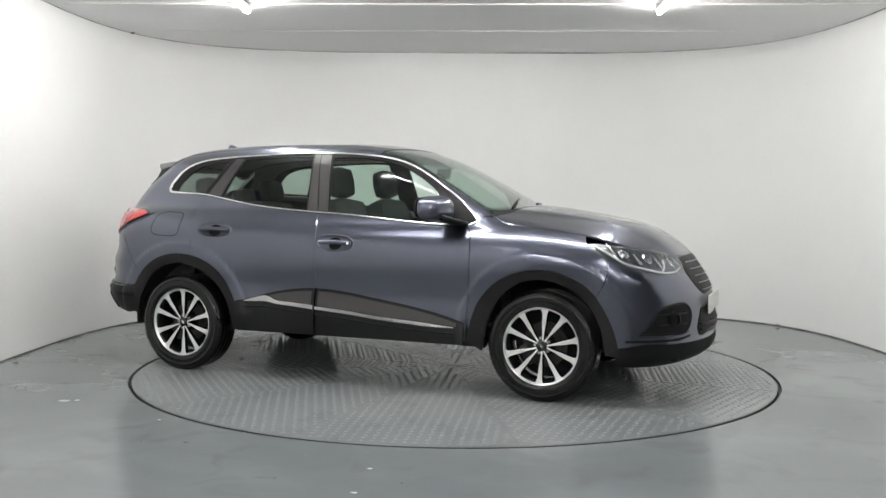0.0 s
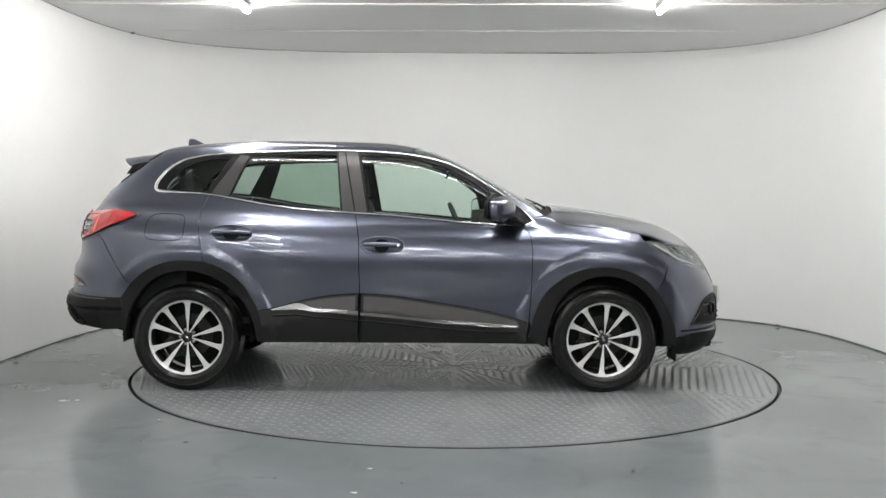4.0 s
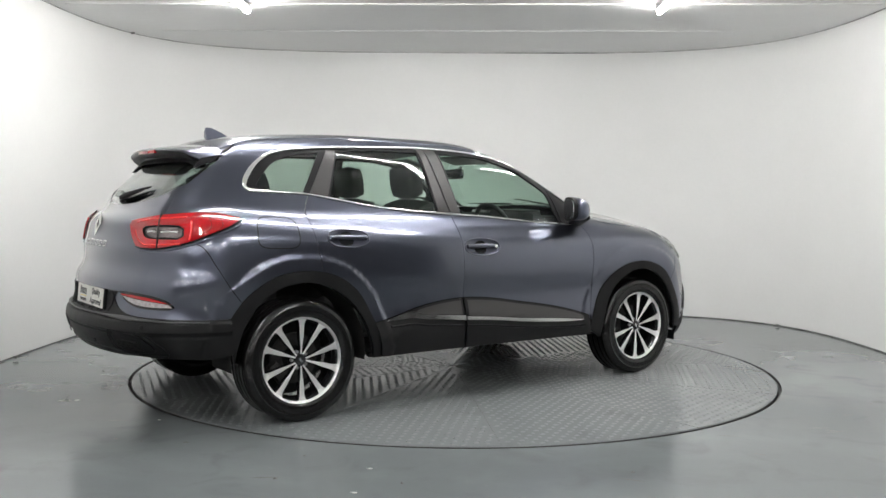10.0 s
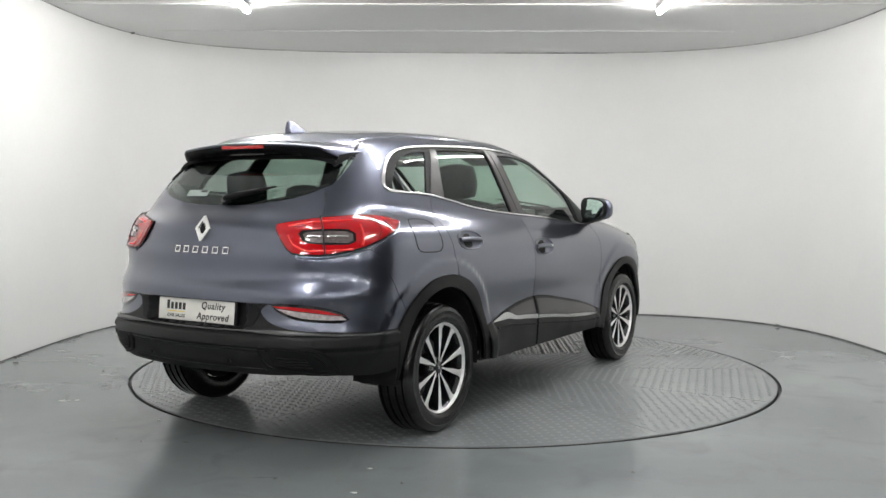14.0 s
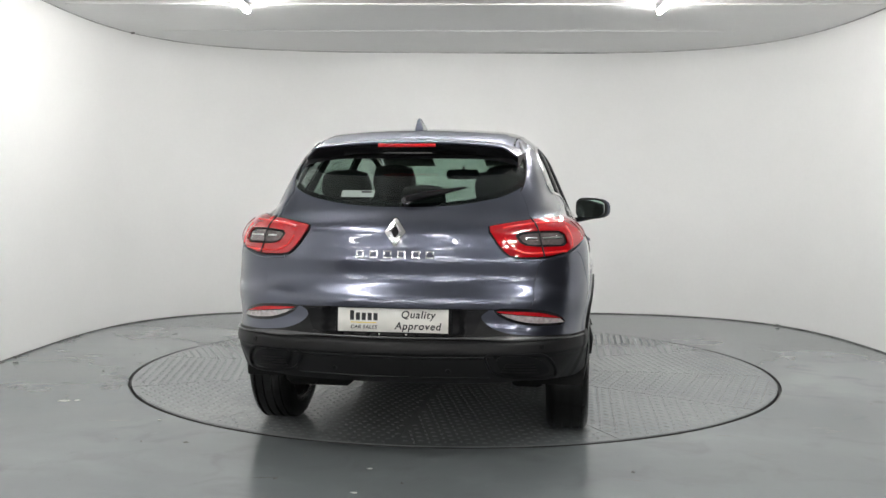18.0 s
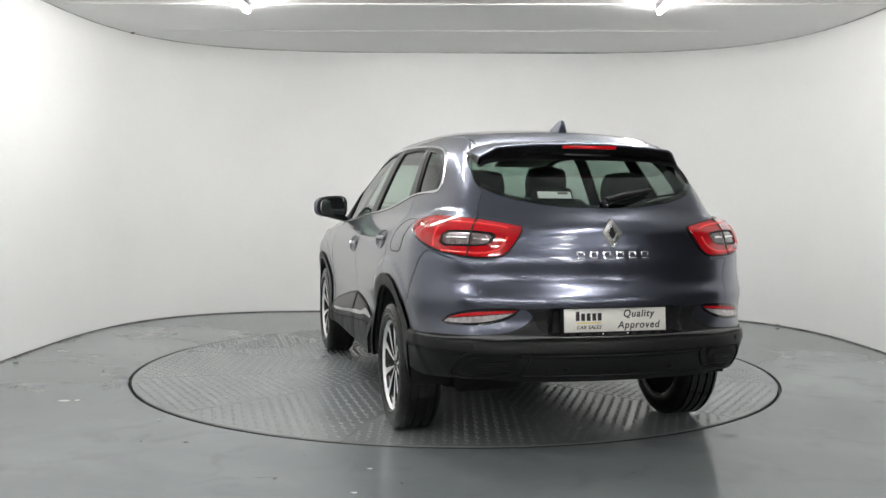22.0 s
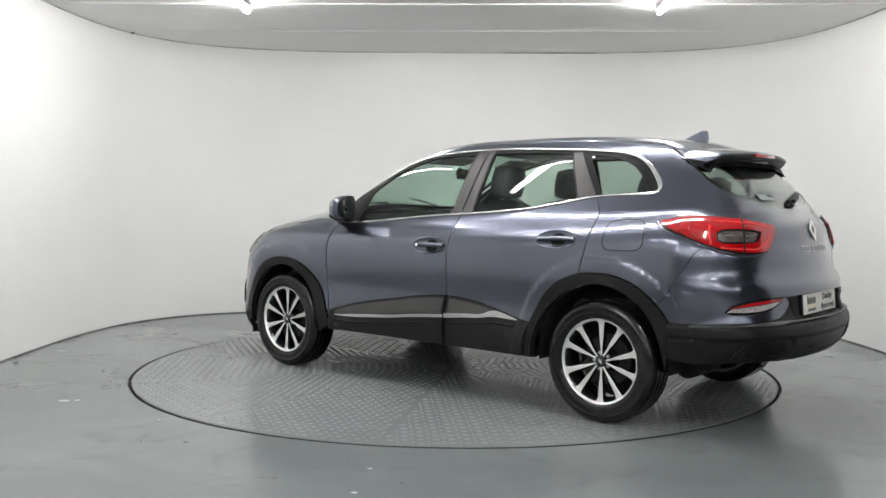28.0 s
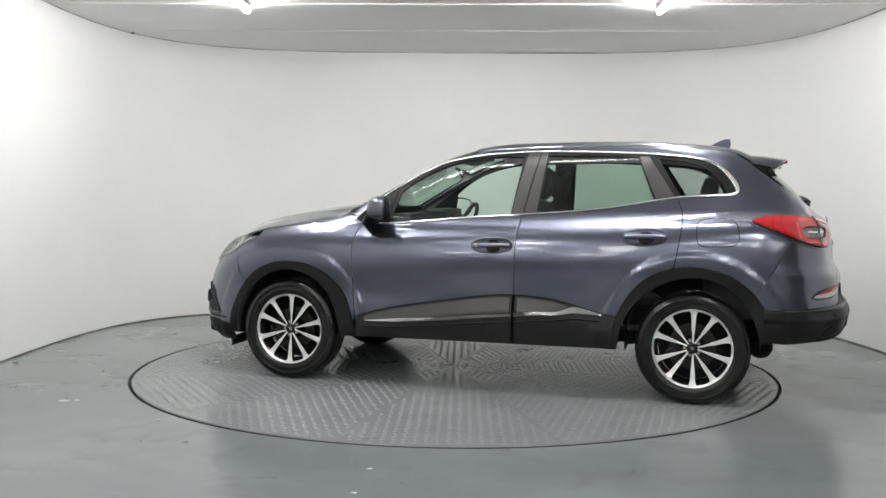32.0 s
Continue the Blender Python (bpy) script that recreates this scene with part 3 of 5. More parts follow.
def flank(flip):
    # fender
    nose = [(1.585, 0.975), (1.62, 0.93), (1.70, 0.87), (1.705, 0.80), (1.67, 0.70), (1.642, 0.652)]
    top = cut(BONNET_EDGE, 0.9, 1.60)
    loop = join_lines([(0.815, 1.056), (0.846, 1.064), (0.886, 1.088), (0.90, 1.115)], top, dense(nose, closed=False), cut(ARCH_F_OUT, 0.855, 1.638)[::-1], GAP_FRONT[::-1][6:])
    skin("front_wing", [inset(loop, GAPW)], M_PAINT, car, flip=flip, thick=0.02, step=0.02)
    # body side: roof rail, tail pillar and rear quarter
    loop = join_lines(RAIL, [(0.955, 1.125), (0.90, 1.115), (0.886, 1.088)], HEADER, cut(BELT, None, -1.211), GAP_REAR, cut(ARCH_R_OUT, -1.65, -1.208)[::-1], SEAM_TAIL[::-1], cut(SHUT, 0.965, None, 1), GROOVE)
    quarter = skin("rear_quarter", [inset(loop, GAPW)], M_PAINT, car, flip=flip, thick=0.02, step=0.022)
    bead("fuel_flap_gap", oval(-1.452, 1.036, 0.117, 0.083, -0.03, 4.2, 64), 0.006, M_GAP, quarter, "fuel flap outline", flip=flip, closed=True, lift=0.0008, high=0.0012)
    # arches and sill
    loop = join_lines(ARCH_R_OUT, ARCH_R_IN[::-1])
    skin("wheel_arch_trim", [loop], M_CLAD, car, "satin dark grey plastic wheel arch trim", flip=flip, out=0.010, thick=0.03, step=0.02)
    loop = join_lines(ARCH_F_OUT, ARCH_F_IN[::-1])
    skin("wheel_arch_trim", [loop], M_CLAD, car, "satin dark grey plastic wheel arch trim", flip=flip, out=0.010, thick=0.03, step=0.02)
    skin("sill", [dense([(-0.87, 0.318), (0.95, 0.318), (0.95, 0.292), (-0.87, 0.297)])], M_BLACK, car, flip=flip, out=-0.05, thick=0.05)
    # inner lining that closes the gaps
    loop = join_lines(dense([(-2.0, 0.40), (-1.70, 0.36)], closed=False), ARCH_R_IN, dense([(-0.86, 0.30), (0.93, 0.30)], closed=False), ARCH_F_IN, dense([(1.72, 0.34), (2.0, 0.34), (2.0, 0.88), (1.5, 0.99), (0.8, 1.03), (0.0, 1.075), (-0.6, 1.12), (-1.2, 1.20), (-1.55, 1.225), (-2.0, 1.10)], closed=False))
    skin("inner_panel", [loop], M_BLACK, car, "dark inner lining", flip=flip, out=-0.032, thick=0.004, step=0.05)
    loop = join_lines(cut(RAIL, None, 0.9) + (0, -0.012), HEADER + (0, 0.004), [(-1.66, 1.30), (-1.85, 1.31), (-1.80, 1.38)])
    skin("pillar_lining", [loop], M_LINING, car, "grey inner pillar lining", flip=flip, out=-0.035, thick=0.004, step=0.05)
    # lamps
    tail = soft([(-2.285, 1.092), (-2.208, 1.106), (-2.059, 1.129), (-1.889, 1.141), (-1.760, 1.139), (-1.632, 1.108), (-1.700, 1.066), (-1.776, 1.032), (-1.907, 0.976), (-2.044, 0.948), (-2.185, 0.950), (-2.225, 0.985)], 1)
    house = skin("tail_lamp", [tail], M_DEEP, car, "red and clear tail lamp", flip=flip, out=0.006, thick=0.02, step=0.025)
    window = soft([(-1.915, 1.070), (-2.05, 1.074), (-2.165, 1.064), (-2.135, 1.008), (-2.05, 0.999), (-1.915, 1.001)], 1)
    skin("lens", [inset(tail, 0.007), window], M_RED, house, "red lamp lens", flip=flip, out=0.012, thick=0.008, step=0.016, bulge=lambda u, v: 0.004 * np.sin(np.clip((v - 0.95) / 0.18, 0, 1) * np.pi))
    skin("clear_lens", [soft([(-1.926, 1.063), (-2.05, 1.066), (-2.145, 1.057), (-2.120, 1.016), (-2.05, 1.008), (-1.926, 1.010)], 1)], M_CLEARLAMP, house, "smoked reversing lamp", flip=flip, out=0.008, thick=0.006, step=0.016)
    for a, b in ((-1.945, -2.035), (-2.062, -2.115)):
        bead("lamp_bar", line([(a, 1.040), ((a + b) / 2, 1.042), (b, 1.040)]), 0.012, M_CHROME, house, "bright bar in the lamp", flip=flip, lift=0.011, high=0.004)
    bead("light_guide", line([(-1.915, 1.108), (-2.05, 1.103), (-2.15, 1.092), (-2.205, 1.082)]), 0.011, M_REDBRIGHT, house, flip=flip, lift=0.014, high=0.004)
    bead("light_guide", line([(-1.93, 0.980), (-2.05, 0.972), (-2.14, 0.975), (-2.185, 1.004), (-2.205, 1.045)]), 0.010, M_REDBRIGHT, house, flip=flip, lift=0.014, high=0.004)
    bead("light_guide", line([(-1.888, 1.09), (-1.882, 1.045), (-1.89, 0.998)]), 0.012, M_REDBRIGHT, house, "bright red light guide", flip=flip, lift=0.014, high=0.004)
    for a, b in ((1.068, 0.005), (1.006, 0.005)):
        bead("inner_shade", line([(-1.915, a), (-2.05, a + 0.003), (-2.14, a - 0.004)]), b, M_DEEP, house, "dark rim of the lamp window", flip=flip, lift=0.012, high=0.002)
    for du in (0.075, 0.125):
        bead("lamp_rib", line([(-1.885 + du, 1.118 - du * 0.1), (-1.868 + du, 1.07), (-1.90 + du, 1.002 + du * 0.30)]), 0.004, M_RIBRED, house, "dark red rib in the lens", flip=flip, lift=0.0155, high=0.002)
    bead("lamp_gap", line([(-2.056, 1.127), (-2.05, 1.05), (-2.046, 0.955)]), 0.007, M_GAP, house, flip=flip, lift=0.017, high=0.003)
    bead("lamp_ledge", line([(-1.628, 1.112), (-1.655, 1.084), (-1.776, 1.026), (-1.907, 0.970), (-2.044, 0.943), (-2.17, 0.944)]), 0.012, M_PAINT, house, "painted lip under the lamp", flip=flip, lift=0.0, high=0.006)
    head = soft(LAMP_F, 2)
    house = skin("headlight", [head], M_LAMPBED, car, "clear headlight with dark housing", flip=flip, out=-0.006, thick=0.03, step=0.03)
    low = [(1.64, 0.945), (1.72, 0.90), (1.80, 0.850), (1.90, 0.822), (2.08, 0.788), (2.20, 0.790), (2.27, 0.805)]
    bead("daytime_strip", line(low, 0.015), 0.015, M_STRIP, house, "white light strip", flip=flip, lift=0.001, high=0.007)
    bead("daytime_strip", line([(2.06, 0.795), (2.10, 0.83), (2.11, 0.86)], 0.012), 0.012, M_STRIP, house, "white light strip", flip=flip, lift=0.001, high=0.007)
    bead("upper_strip", line([(1.70, 0.948), (1.968, 0.918), (2.2, 0.886), (2.32, 0.862)], 0.015), 0.007, M_DARKCHROME, house, "smoked strip", flip=flip, lift=0.002, high=0.006)
    for u, z, w in ((1.80, 0.898, 0.055), (1.96, 0.868, 0.06), (2.19, 0.845, 0.06)):
        at(part("projector", lathe([(w * 0.62, 0.0), (w * 0.6, 0.012), (w * 0.48, 0.016), (w * 0.44, 0.006), (w * 0.30, 0.010), (0.001, 0.018)], 24, "z"), M_DARKCHROME, house, "smoked projector bowl"), perch(u, z, -0.006, flip))
    for u, z in ((1.735, 0.915), (1.885, 0.872), (2.045, 0.845), (2.26, 0.838)):
        bead("lamp_bezel", line([(u - 0.012, z + 0.028), (u + 0.004, z), (u + 0.022, z - 0.030)], 0.01), 0.014, M_CHROME, house, "bright bezel", flip=flip, lift=0.0, high=0.006)
    skin("headlight_glass", [inset(head, 0.002)], M_LENS, house, "clear lamp cover", flip=flip, out=0.010, thick=0.003, step=0.03)
    # fog lamp in its surround
    fog = dense([(1.875, 0.425), (1.95, 0.515), (2.0, 0.575), (2.09, 0.605), (2.22, 0.600), (2.26, 0.555), (2.25, 0.48), (2.20, 0.43), (2.05, 0.422)], (0,))
    sur = skin("fog_lamp_surround", [fog], M_BLACK, car, "black plastic fog lamp surround", flip=flip, out=0.005, thick=0.012, step=0.02)
    at(part("fog_lamp", lathe([(0.047, -0.02), (0.047, 0.012), (0.036, 0.016), (0.034, 0.0), (0.001, 0.006)], 32, "z"), M_DEEP, sur, "round fog lamp"), perch(2.10, 0.515, 0.004, flip))
    for z in (0.545, 0.485):
        bead("surround_rib", line([(1.98, z), (2.1, z), (2.21, z)]), 0.008, M_CLAD, sur, flip=flip, lift=0.005, high=0.007)
    bead("fog_trim", line([(1.872, 0.414), (1.977, 0.410), (2.124, 0.411), (2.23, 0.428)]), 0.014, M_PAINT, sur, "painted trim ledge", flip=flip, lift=0.008, high=0.004, taper=None)
    bead("surround_rim", inset(fog, 0.006), 0.012, M_CLAD, sur, flip=flip, closed=True, lift=0.004, high=0.008)
    bead("fog_groove", line([(1.80, 0.392), (1.977, 0.390), (2.124, 0.391), (2.25, 0.405)]), 0.014, M_DEEP, sur, "dark groove under the ledge", flip=flip, lift=0.002, high=0.002)
    # reflector in the rear bumper
    ref = dense([(-2.270, 0.716), (-2.16, 0.712), (-2.05, 0.697), (-1.985, 0.672), (-1.965, 0.655), (-2.06, 0.655), (-2.17, 0.668), (-2.225, 0.688)], (0, 4))
    nest = skin("reflector_housing", [inset(ref, -0.013)], M_GLOSSBLACK, car, flip=flip, out=0.002, thick=0.006, step=0.02)
    skin("reflector", [cut_loop(ref, 0.696, True)], M_RED, nest, "red reflector", flip=flip, out=0.008, thick=0.006, step=0.02)
    skin("reflector", [cut_loop(ref, 0.692, False)], M_REFLECTOR, nest, "clear lower reflector", flip=flip, out=0.007, thick=0.006, step=0.02)


def cut_loop(loop, tilt_z, upper):
    """The upper or the lower part of the reflector's outline, split along its slope."""
    split = tilt_z + (loop[:, 0] + 2.15) * -0.12
    q = loop.copy()
    q[:, 1] = np.maximum(q[:, 1], split) if upper else np.minimum(q[:, 1], split)
    return join_lines(q)


def skin_whole(name, loop, mat, label="", chart="side", **more):
    """One mesh of a panel that reaches over the car's middle."""
    return skin(name, loop, mat, car, label, chart, whole=True, **more)


def centre_panels():
    # bonnet, roof and screens on the top chart
    e = BONNET_EDGE_TOP
    back = line([(1.055, 0.0), (1.045, 0.3), (1.01, 0.55), (0.965, 0.70)])
    both = join_lines(e, (e * (1, -1))[::-1], (back * (1, -1))[::-1], back)
    skin("bonnet", [inset(both, GAPW)], M_PAINT, car, chart="top", thick=0.02, step=0.04, bulge=lambda u, v: 0.010 / (1 + np.exp(np.clip((np.abs(v) - 0.50 + 0.12 * (u - 1.0)) / 0.018, -40, 40))))
    head = line([(0.15, 0.0), (0.145, 0.25), (0.125, 0.45), (0.10, 0.545)])
    rail = cut(RAIL_TOP, None, 0.10)
    tail = line([(-1.72, 0.0), (-1.71, 0.25), (-1.68, 0.42), (-1.63, 0.50)])
    half = join_lines(tail, rail, head[::-1])
    loop = join_lines(half, (half * (1, -1))[::-1])
    skin("roof", [inset(loop, GAPW)], M_PAINT, car, chart="top", thick=0.015, step=0.045)
    lining = inset(loop, 0.02)
    skin("headliner", [lining], M_LINING, car, "pale grey headliner", chart="top", out=-0.045, thick=0.004, step=0.08)
    rail = cut(RAIL_TOP, 0.10, None) - (0, 0.012)
    half = join_lines(head[:-1] + (0.012, 0), rail, back[::-1] + (-0.06, -0.02))
    loop = join_lines(half, (half * (1, -1))[::-1])
    ws = skin("windscreen", [loop], M_GLASS, car, "clear laminated windscreen", chart="top", out=-0.004, thick=0.004, step=0.05)
    inner = inset(loop, 0.035)
    skin("windscreen_border", [loop, inner], M_GLOSSBLACK, ws, "black screen border", chart="top", out=-0.010, thick=0.002, step=0.04)
    full = join_lines((back * (1, -1))[::-1], back) * (1, 0.97)
    cowl = join_lines(full, full[::-1] + (-0.09, 0))
    skin("cowl", [cowl], M_BLACK, car, chart="top", out=-0.012, thick=0.004, step=0.04)
    for y in (0.15, -0.42):
        part("wiper_arm", tube([Vector(on_body([0.985 - 0.03 * i], [y + 0.14 * i], "top", 0.012)[0][0]) for i in range(4)], [0.009, 0.007, 0.005, 0.004]), M_BLACK, car)
    # tailgate and its glass
    glass = line([(-2.735, 1.183), (-2.60, 1.184), (-2.345, 1.199), (-2.12, 1.238), (-1.99, 1.284)])
    loop = join_lines(line([(-2.735, 0.728), (-2.45, 0.727), (-2.25, 0.724), (-2.135, 0.725)]), SHUT, glass[::-1])
    gate = skin_whole("tailgate", [inset(loop, 0.0)], M_PAINT, thick=0.02, step=0.018)
    loop = join_lines(glass, [(-1.90, 1.345), (-1.83, 1.395), (-1.76, 1.44)], dense([(-1.76, 1.44), (-1.95, 1.462), (-2.3, 1.475), (-2.735, 1.48)], closed=False))
    pane = skin_whole("rear_screen", [loop], M_DARKTINT, "dark tinted heated rear screen", out=-0.004, thick=0.0035, step=0.05)
    pane.parent = gate
    rim = join_lines(glass[::-1] + (0, 0.003), glass + (0, 0.022))
    edge = skin_whole("screen_border", [rim], M_GLOSSBLACK, "", out=-0.008, thick=0.002, step=0.02)
    edge.parent = gate
    return gate


def bumpers():
    inner = [(-2.30, 0.722), (-2.335, 0.692), (-2.31, 0.655), (-2.25, 0.622), (-2.15, 0.605), (-2.0, 0.598), (-1.80, 0.590), (-1.708, 0.592)]
    corner = join_lines(line(inner), cut(ARCH_R_OUT, None, -1.656)[1:], SEAM_TAIL[::-1], cut(SHUT, None, 0.955, 1)[::-1], line([(-2.135, 0.723), (-2.22, 0.722), (-2.30, 0.722)]))
    for flip in (False, True):
        skin("bumper_corner", [inset(corner, 0.0015)], M_PAINT, car, "painted rear bumper corner", flip=flip, thick=0.015, step=0.025)
    low = line([(-1.70, 0.40), (-1.80, 0.383), (-1.95, 0.385), (-2.10, 0.398), (-2.26, 0.390), (-2.5, 0.388), (-2.735, 0.388)])
    loop = join_lines(line(inner), [(-1.70, 0.52), (-1.70, 0.44)], low, [(-2.735, 0.45), (-2.735, 0.55), (-2.735, 0.65)], line([(-2.735, 0.724), (-2.5, 0.724), (-2.31, 0.7235)]))

    def dent(u, v):
        plate = np.clip((-2.40 - u) / 0.03, 0, 1) * np.clip((v - 0.603) / 0.012, 0, 1)
        shelf = np.clip((v - 0.515) / 0.008, 0, 1) * np.clip((0.585 - v) / 0.012, 0, 1)
        return -0.045 * plate + 0.010 * shelf
    rear = skin_whole("rear_bumper", [loop], M_CLAD, "satin dark grey plastic rear bumper", out=0.003, thick=0.02, step=0.016, bulge=dent)
    niche = join_lines(line([(-2.33, 0.700), (-2.345, 0.655), (-2.37, 0.613)]), line([(-2.39, 0.609), (-2.5, 0.608), (-2.735, 0.608)]), [(-2.735, 0.66)], line([(-2.735, 0.718), (-2.5, 0.718), (-2.345, 0.716)]))
    skin_whole("plate_niche", [niche], M_BLACK, "black niche round the plate", out=0.007, thick=0.004, step=0.016, bulge=dent).parent = rear
    for flip in (False, True):
        vent = dense([(-2.045, 0.432), (-2.10, 0.492), (-2.285, 0.497), (-2.265, 0.458), (-2.10, 0.422)], ())
        v = skin("bumper_vent", [vent], M_BLACK, rear, flip=flip, out=0.010, thick=0.012, step=0.03)
        bead("vent_rim", dense([(-1.99, 0.412), (-2.03, 0.470), (-2.09, 0.515), (-2.20, 0.522), (-2.33, 0.515), (-2.30, 0.450), (-2.20, 0.418), (-2.10, 0.405)], ()), 0.012, M_BLACK, v, flip=flip, closed=True, lift=0.004, high=0.010)
        for i in range(4):
            bead("vent_slat", line([(-2.10 - 0.01 * i, 0.437 + 0.014 * i), (-2.26 + 0.004 * i, 0.450 + 0.011 * i)]), 0.006, M_CLAD, v, flip=flip, lift=0.012, high=0.004)
        for u in (-2.10, -2.48):
            at(part("parking_sensor", lathe([(0.012, 0.0), (0.012, 0.003), (0.010, 0.005), (0.001, 0.005)], 20, "z"), M_BLACK, rear, "round parking sensor"), perch(u, 0.552 if u > -2.3 else 0.455, 0.012, flip))
    for z, w in ((0.512, 0.014), (0.418, 0.010)):
        bead("diffuser_edge", line([(-2.30, z), (-2.5, z), (-2.735, z)]), w, M_BLACK, rear, lift=0.003, high=0.006, both=True)
    edge = line([(-1.80, 0.578), (-2.0, 0.583), (-2.1, 0.588), (-2.3, 0.592), (-2.735, 0.592)])
    bead("bumper_edge", edge, 1.0, M_EDGE, rear, "satin grey bumper edge", lift=0.010, high=0.005, both=True, taper=0.007 + 0.016 * np.exp(-((edge[:, 0] + 2.22) / 0.12) ** 2))
    # front
    fore = [(1.642, 0.652), (1.67, 0.70), (1.705, 0.80), (1.70, 0.87), (1.78, 0.92), (2.0, 0.915), (2.3, 0.88), (2.5, 0.875), (2.735, 0.875)]
    loop = join_lines(line(fore), [(2.735, 0.7), (2.735, 0.5)], line([(2.735, 0.37), (2.45, 0.365), (2.12, 0.368), (1.90, 0.372), (1.765, 0.352)]), cut(ARCH_F_OUT, 1.643, 1.762)[::-1])
    front = skin_whole("front_bumper", [loop], M_PAINT, "", thick=0.02, step=0.03)
    loop = join_lines(line([(1.765, 0.349), (1.90, 0.369), (2.12, 0.365), (2.45, 0.362), (2.735, 0.367)]), line([(2.735, 0.25), (2.45, 0.245), (2.1, 0.235), (1.85, 0.235), (1.745, 0.245)]))
    skin_whole("front_lip", [loop], M_BLACK, "black plastic front lip", out=0.004, thick=0.02, step=0.03)
    loop = join_lines(line([(2.36, 0.865), (2.5, 0.872), (2.735, 0.875)]), line([(2.735, 0.655), (2.6, 0.645), (2.48, 0.645), (2.38, 0.72), (2.34, 0.79), (2.36, 0.865)]))
    grille = skin_whole("grille", [loop], M_BLACK, "gloss black front grille", out=0.004, thick=0.02, step=0.03)
    for i in range(5):
        z = 0.665 + i * 0.042
        bead("grille_bar", line([(2.735, z), (2.6, z), (2.47 - 0.03 * i + 0.012 * i, z)]), 0.010 if i == 4 else 0.006, M_BLADE if i == 4 else M_DARKCHROME, grille, lift=0.006, high=0.006, both=True)
    loop = join_lines(line([(2.40, 0.56), (2.55, 0.575), (2.735, 0.58)]), line([(2.735, 0.40), (2.5, 0.40), (2.36, 0.405), (2.34, 0.45)]))
    intake = skin_whole("lower_intake", [loop], M_BLACK, "black lower intake", out=0.004, thick=0.02, step=0.03)
    for z in (0.43, 0.465):
        bead("intake_bar", line([(2.735, z), (2.55, z), (2.38, z)]), 0.01, M_CLAD, intake, lift=0.006, high=0.008, both=True)
    part("number_plate", box((0.014, 0.52, 0.115), (2.236, 0, 0.575), 0.003), M_PLATEWHITE, car, "white front number plate")
    for s in (-1, 1):
        part("air_deflector", box((0.012, 0.20, 0.07), (1.80, s * 0.70, 0.225), 0.003), M_BLACK, car, "black air deflector under the bumper")
    return rear


def sprig(name, text, size, m, parent, mat, depth=0.001):
    """Raised lettering in the built-in font."""
    cu = bpy.data.curves.new(name, "FONT")
    cu.shear, cu.offset, cu.space_character = 0.2, size * 0.016, 1.13
    cu.body, cu.size, cu.extrude, cu.align_x, cu.align_y = text, size, depth, "CENTER", "CENTER"
    tmp = new("tmp", cu)
    bpy.context.view_layer.update()
    me = bpy.data.meshes.new_from_object(tmp.evaluated_get(bpy.context.evaluated_depsgraph_get()))
    bpy.data.objects.remove(tmp)
    return at(link(name, me, mat, parent), m)


